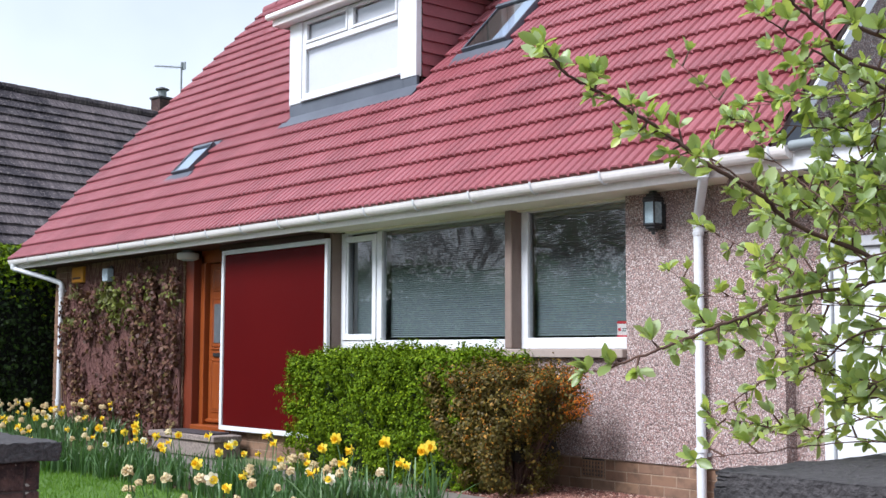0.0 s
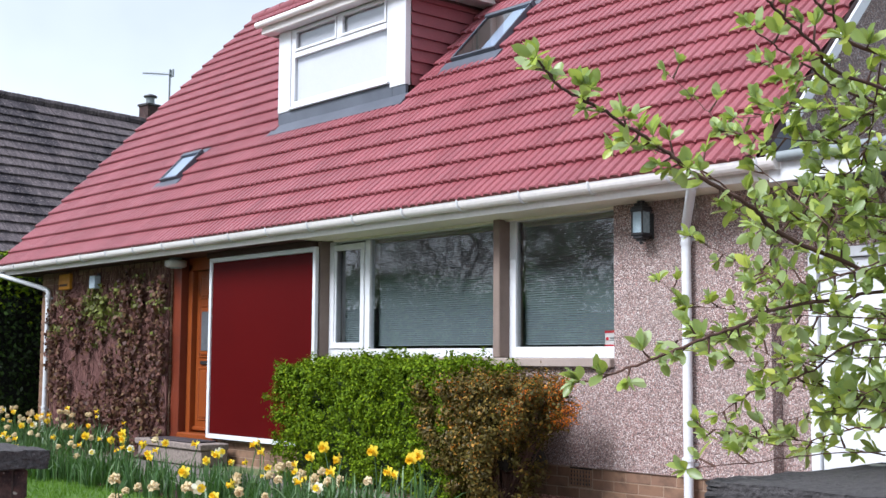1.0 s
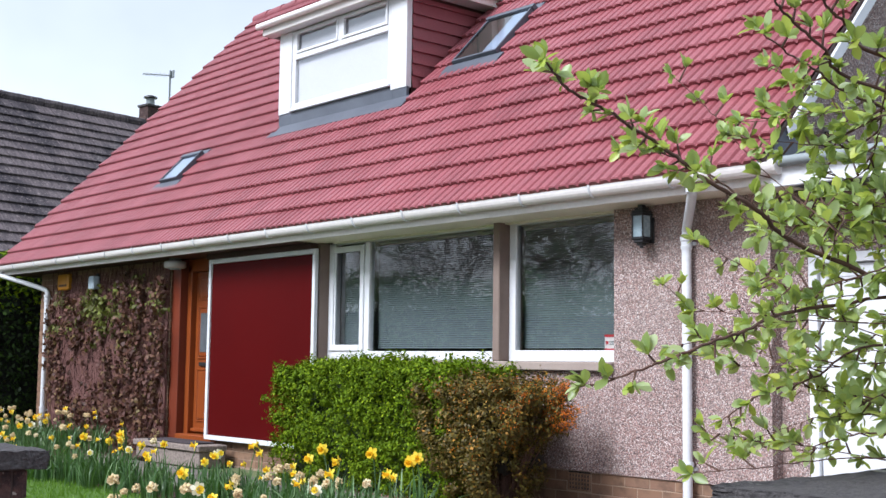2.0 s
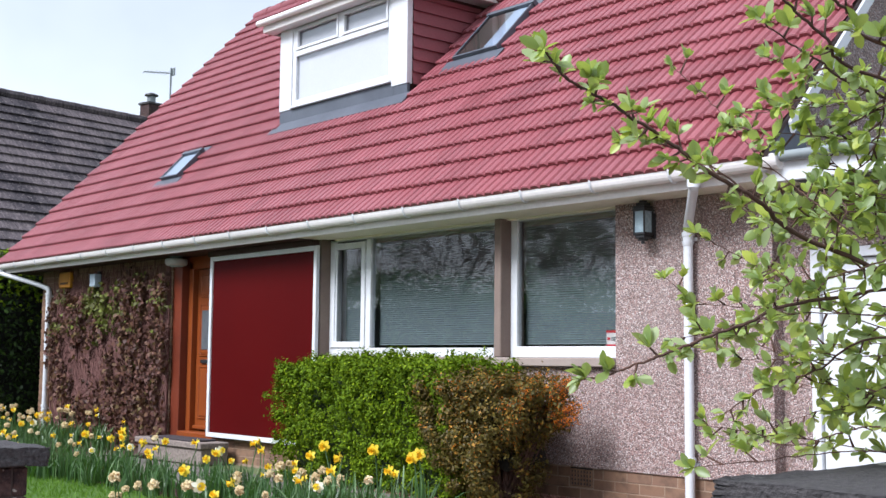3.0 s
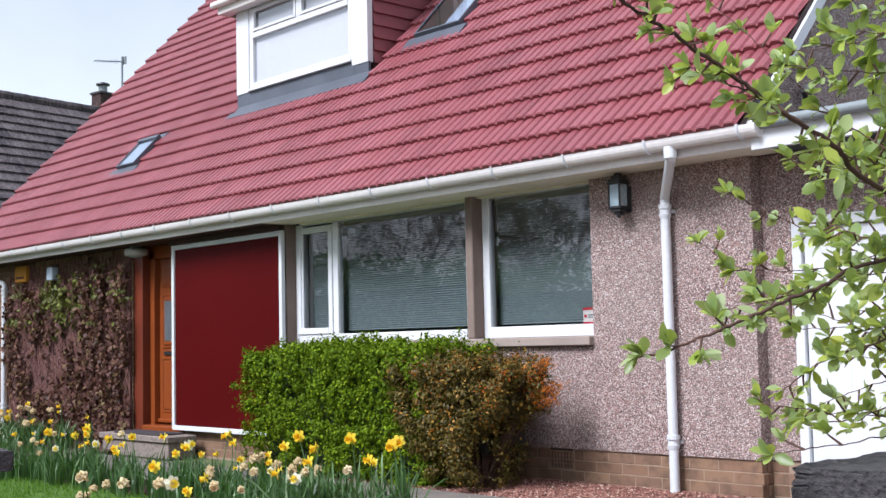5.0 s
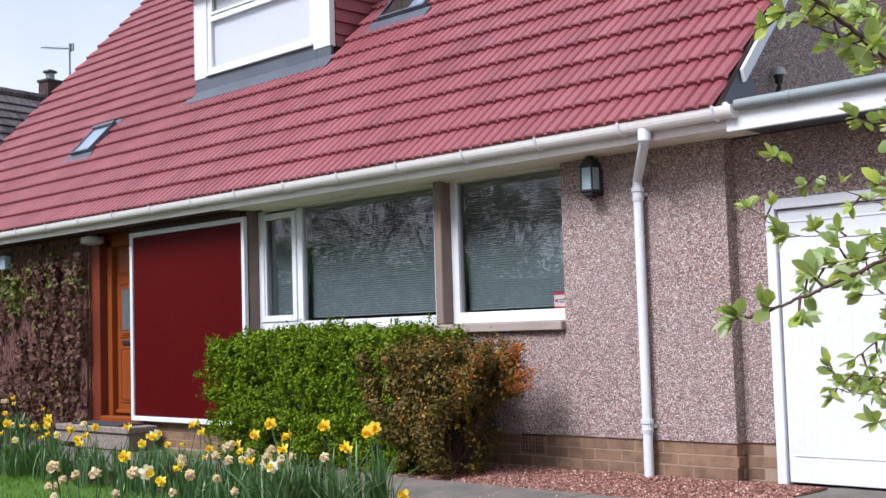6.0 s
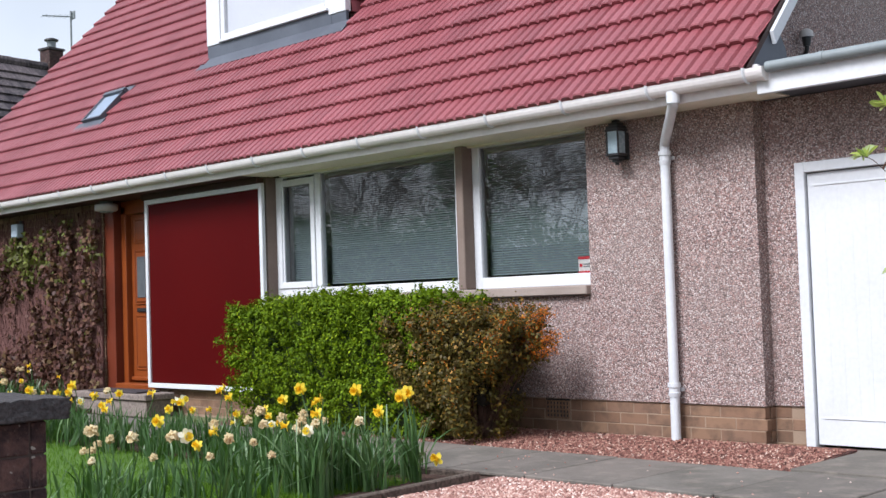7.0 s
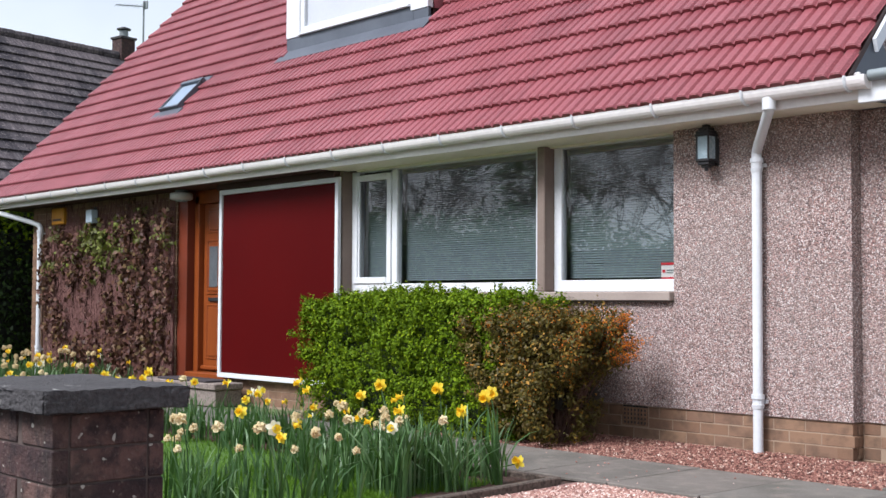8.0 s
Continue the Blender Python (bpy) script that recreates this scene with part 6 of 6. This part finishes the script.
for k, (x, y) in enumerate(spread):
    m = pose(x, y, -0.06, 0, 0, 77 * k) @ Matrix.Scale(1.0 if k < 12 else 1.25, 4)
    if k < 3:
        protos[k].matrix_basis = m
    else:
        copy_thing(protos[0 if k % 2 else 2], m)
fh = root("street_hedge", (-22, -17.2, 0), "tall ragged green hedge across the street", "hedge")
# near-black cores put shade behind the street hedge leaves
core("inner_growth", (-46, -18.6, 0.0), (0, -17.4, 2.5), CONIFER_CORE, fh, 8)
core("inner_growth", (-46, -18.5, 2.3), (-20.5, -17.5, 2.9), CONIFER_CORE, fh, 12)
p, o = shell_points(56000, (-46.2, -18.9, 0.0), (0.2, -17.0, 2.6), rng, 0.5)
p[:, 2] *= 1.10 + 0.38 * np.clip((-16.0 - p[:, 0]) / 10, 0, 1)
p = p + o * (0.9 * lump(p, 0.5) + 0.5 * lump(p, 1.6) + 0.25 * lump(p, 4.0))[:, None]
leaf_cloud("foliage", p, o, rng.uniform(0.05, 0.12, len(p)), DAFF_LEAF, fh, "grey-green leaves", 1.6, 0.2, 77)


# ---- pieces: slabs, bricks, roof tiles ----
bm = box(bmesh.new(), -0.3255, 0.3255, -0.485, 0.485, -0.025, 0.0, 0.006)
slab_mesh = bpy.data.meshes.new("slab")
bm.to_mesh(slab_mesh)
bm.free()
slab_mesh.materials.append(SLAB)
for k in range(18):
    s = new("slab", slab_mesh)
    s.parent = path
    s.location = (3.05 - 0.6625 * k, -1.355, 0.020 + random.uniform(-0.004, 0.003))
    s.rotation_euler = (random.uniform(-0.004, 0.004), random.uniform(-0.004, 0.004), random.uniform(-0.006, 0.006))


def brick_mesh(name, length, height, depth, material):
    b = box(bmesh.new(), -length / 2, length / 2, -depth / 2, depth / 2, -height / 2, height / 2, 0.003)
    me = bpy.data.meshes.new(name)
    b.to_mesh(me)
    b.free()
    me.materials.append(material)
    return me


STRETCHER = brick_mesh("stretcher", 0.2405, 0.0755, 0.06, BRICK)
HEADER = brick_mesh("header", 0.1165, 0.0755, 0.06, BRICK)


def brick(me, parent, m):
    o = new("brick", me)
    o.parent = parent
    o.matrix_basis = m
    return o


plinth = root("plinth", (0, 0, 0), "tan brick plinth with pale mortar joints", "wall", kind="structure")
boxed("mortar_backing", (-7.60, -0.017, 0.017, 0.30, -0.1, PLINTH - 0.002), MORTAR, plinth, bevel=0)
boxed("mortar_backing", (-0.010, 0.235, GAR_Y + 0.017, GAR_Y + 0.25, -0.1, PLINTH - 0.002), MORTAR, plinth, bevel=0)
for r in range(4):
    z = PLINTH - 0.012 - 0.036 - 0.0825 * r
    x = 0.0
    head = r % 2 == 0
    if head:
        brick(HEADER, plinth, pose(x - 0.07075, 0.044, z))
        x -= 0.12375
    while x > -7.4:
        x0, x1 = x - 0.2405, x
        if r < 2 and x0 < -1.705 and x1 > -1.965:
            for c0, c1 in ((x0, -1.965), (-1.705, x1)):
                if c1 - c0 > 0.02:
                    boxed("cut_brick", (c0, c1, 0.014, 0.074, z - 0.0377, z + 0.0377), BRICK, plinth)
        else:
            brick(STRETCHER, plinth, pose(x - 0.12025, 0.044 + random.uniform(-0.002, 0.002), z))
        x -= 0.2475
    boxed("cut_brick", (-0.11, -0.0005, 0.081, 0.136, z - 0.0377, z + 0.0377), BRICK, plinth)
    x = 0.004
    for k in range(2):
        me = HEADER if (k == 0) == head else STRETCHER
        wide = 0.1135 if me is HEADER else 0.2375
        if x + wide < 0.36:
            brick(HEADER, plinth, pose(x + 0.058, GAR_Y + 0.044, z))
        x += 0.12

PIER_LONG = brick_mesh("pier_stretcher", 0.2130, 0.089, 0.046, PIER_BRICK)
for p, (a0, a1, b0, b1) in PIERS:
    top = 0.852 - 0.061 if a0 < 2 else 0.965 - 0.08
    for r in range(9):
        z = top - 0.05 - 0.0945 * r
        off = p.location
        for (u0, u1, fixed, turn) in ((a0, a1, b0 + 0.025, 0), (a0, a1, b1 - 0.025, 0), (b0, b1, a0 + 0.025, 90), (b0, b1, a1 - 0.025, 90)):
            span = u1 - u0 - (0.102 if turn else 0)
            start = u0 + (0.051 if turn else 0)
            n = max(1, round(span / 0.225))
            for k in range(n):
                u = start + span * (k + 0.5) / n + (0.028 if r % 2 else -0.028) * (0 < k < n - 1)
                sc = (span / n - 0.007) / 0.2130
                at = (u, fixed, z) if not turn else (fixed, u, z)
                m = pose(at[0] - off.x, at[1] - off.y, at[2], 0, 0, turn + random.uniform(-0.6, 0.6)) @ Matrix.Diagonal((sc, 1, 1, 1))
                brick(PIER_LONG, p, m)

# roof tiles: three ribs each
TW, GAUGE, STEP_UP = 0.3248, 0.2965, 0.046
period = TW / 3
prof = []
for k in range(3):
    o = -TW / 2 + period * k
    prof += [(o, 0.0), (o + 0.012, 0.021), (o + 0.045, 0.024), (o + period - 0.028, 0.022), (o + period - 0.012, 0.0)]
prof.append((TW / 2 - 0.0005, 0.0))
tv, tf = [], []
for u, h in prof:
    tv += [(u, -0.0, h * 0.35 - 0.004), (u, -0.006, h + STEP_UP - 0.008), (u, 0.004, h + STEP_UP), (u, GAUGE + 0.05, h + 0.001)]
for n in range(len(prof) - 1):
    a, b = 4 * n, 4 * n + 4
    tf += [(a, b, b + 1, a + 1), (a + 1, b + 1, b + 2, a + 2), (a + 2, b + 2, b + 3, a + 3)]
tile_mesh = bpy.data.meshes.new("roof_tile")
tile_mesh.from_pydata(tv, [], tf)
tile_mesh.materials.append(TILE)
tvn, tfn = np.array(tv), np.array(tf)
turn = Matrix((Vector((1, 0, 0)), du, dn)).transposed()
tn = np.array(turn)
cols, rows = int((X_VERGE - X_LEFT) / TW) + 1, 22
LV, LF, count, singles = [], [], 0, 0
for r in range(rows):
    for c in range(cols):
        x = X_VERGE - TW * (c + 0.5)
        v0 = GAUGE * r
        base = Vector((0, EAVE_Y, EAVE_Z)) + du * v0
        ymid = base.y + 0.5 * GAUGE * du.y
        if x < X_LEFT - 0.05:
            continue
        if DX0 - 0.02 < x < DX1 + 0.02 and 1.0 < ymid < 2.22:
            continue
        if (-9.98 < x < -9.54 and 0.50 < ymid < 0.90) or (-4.92 < x < -4.24 and 1.34 < ymid < 1.94):
            continue
        place = Vector((x, base.y, base.z)) - dn * 0.015 + dn * random.uniform(-0.002, 0.002)
        if r < 9 and x > -10.4 and singles < 300:
            singles += 1
            t = new("roof_tile", tile_mesh)
            t.parent = roof
            t.matrix_basis = Matrix.Translation(place) @ turn.to_4x4() @ pose(0, 0, 0, 0, 0, random.uniform(-0.15, 0.15))
        else:
            LV.append(tvn @ tn.T + np.array(place))
            LF.append(tfn + len(tv) * count)
            count += 1
tagged(raw("upper_roof_tiles", np.concatenate(LV), np.concatenate(LF), TILE, roof), kind="stuff")
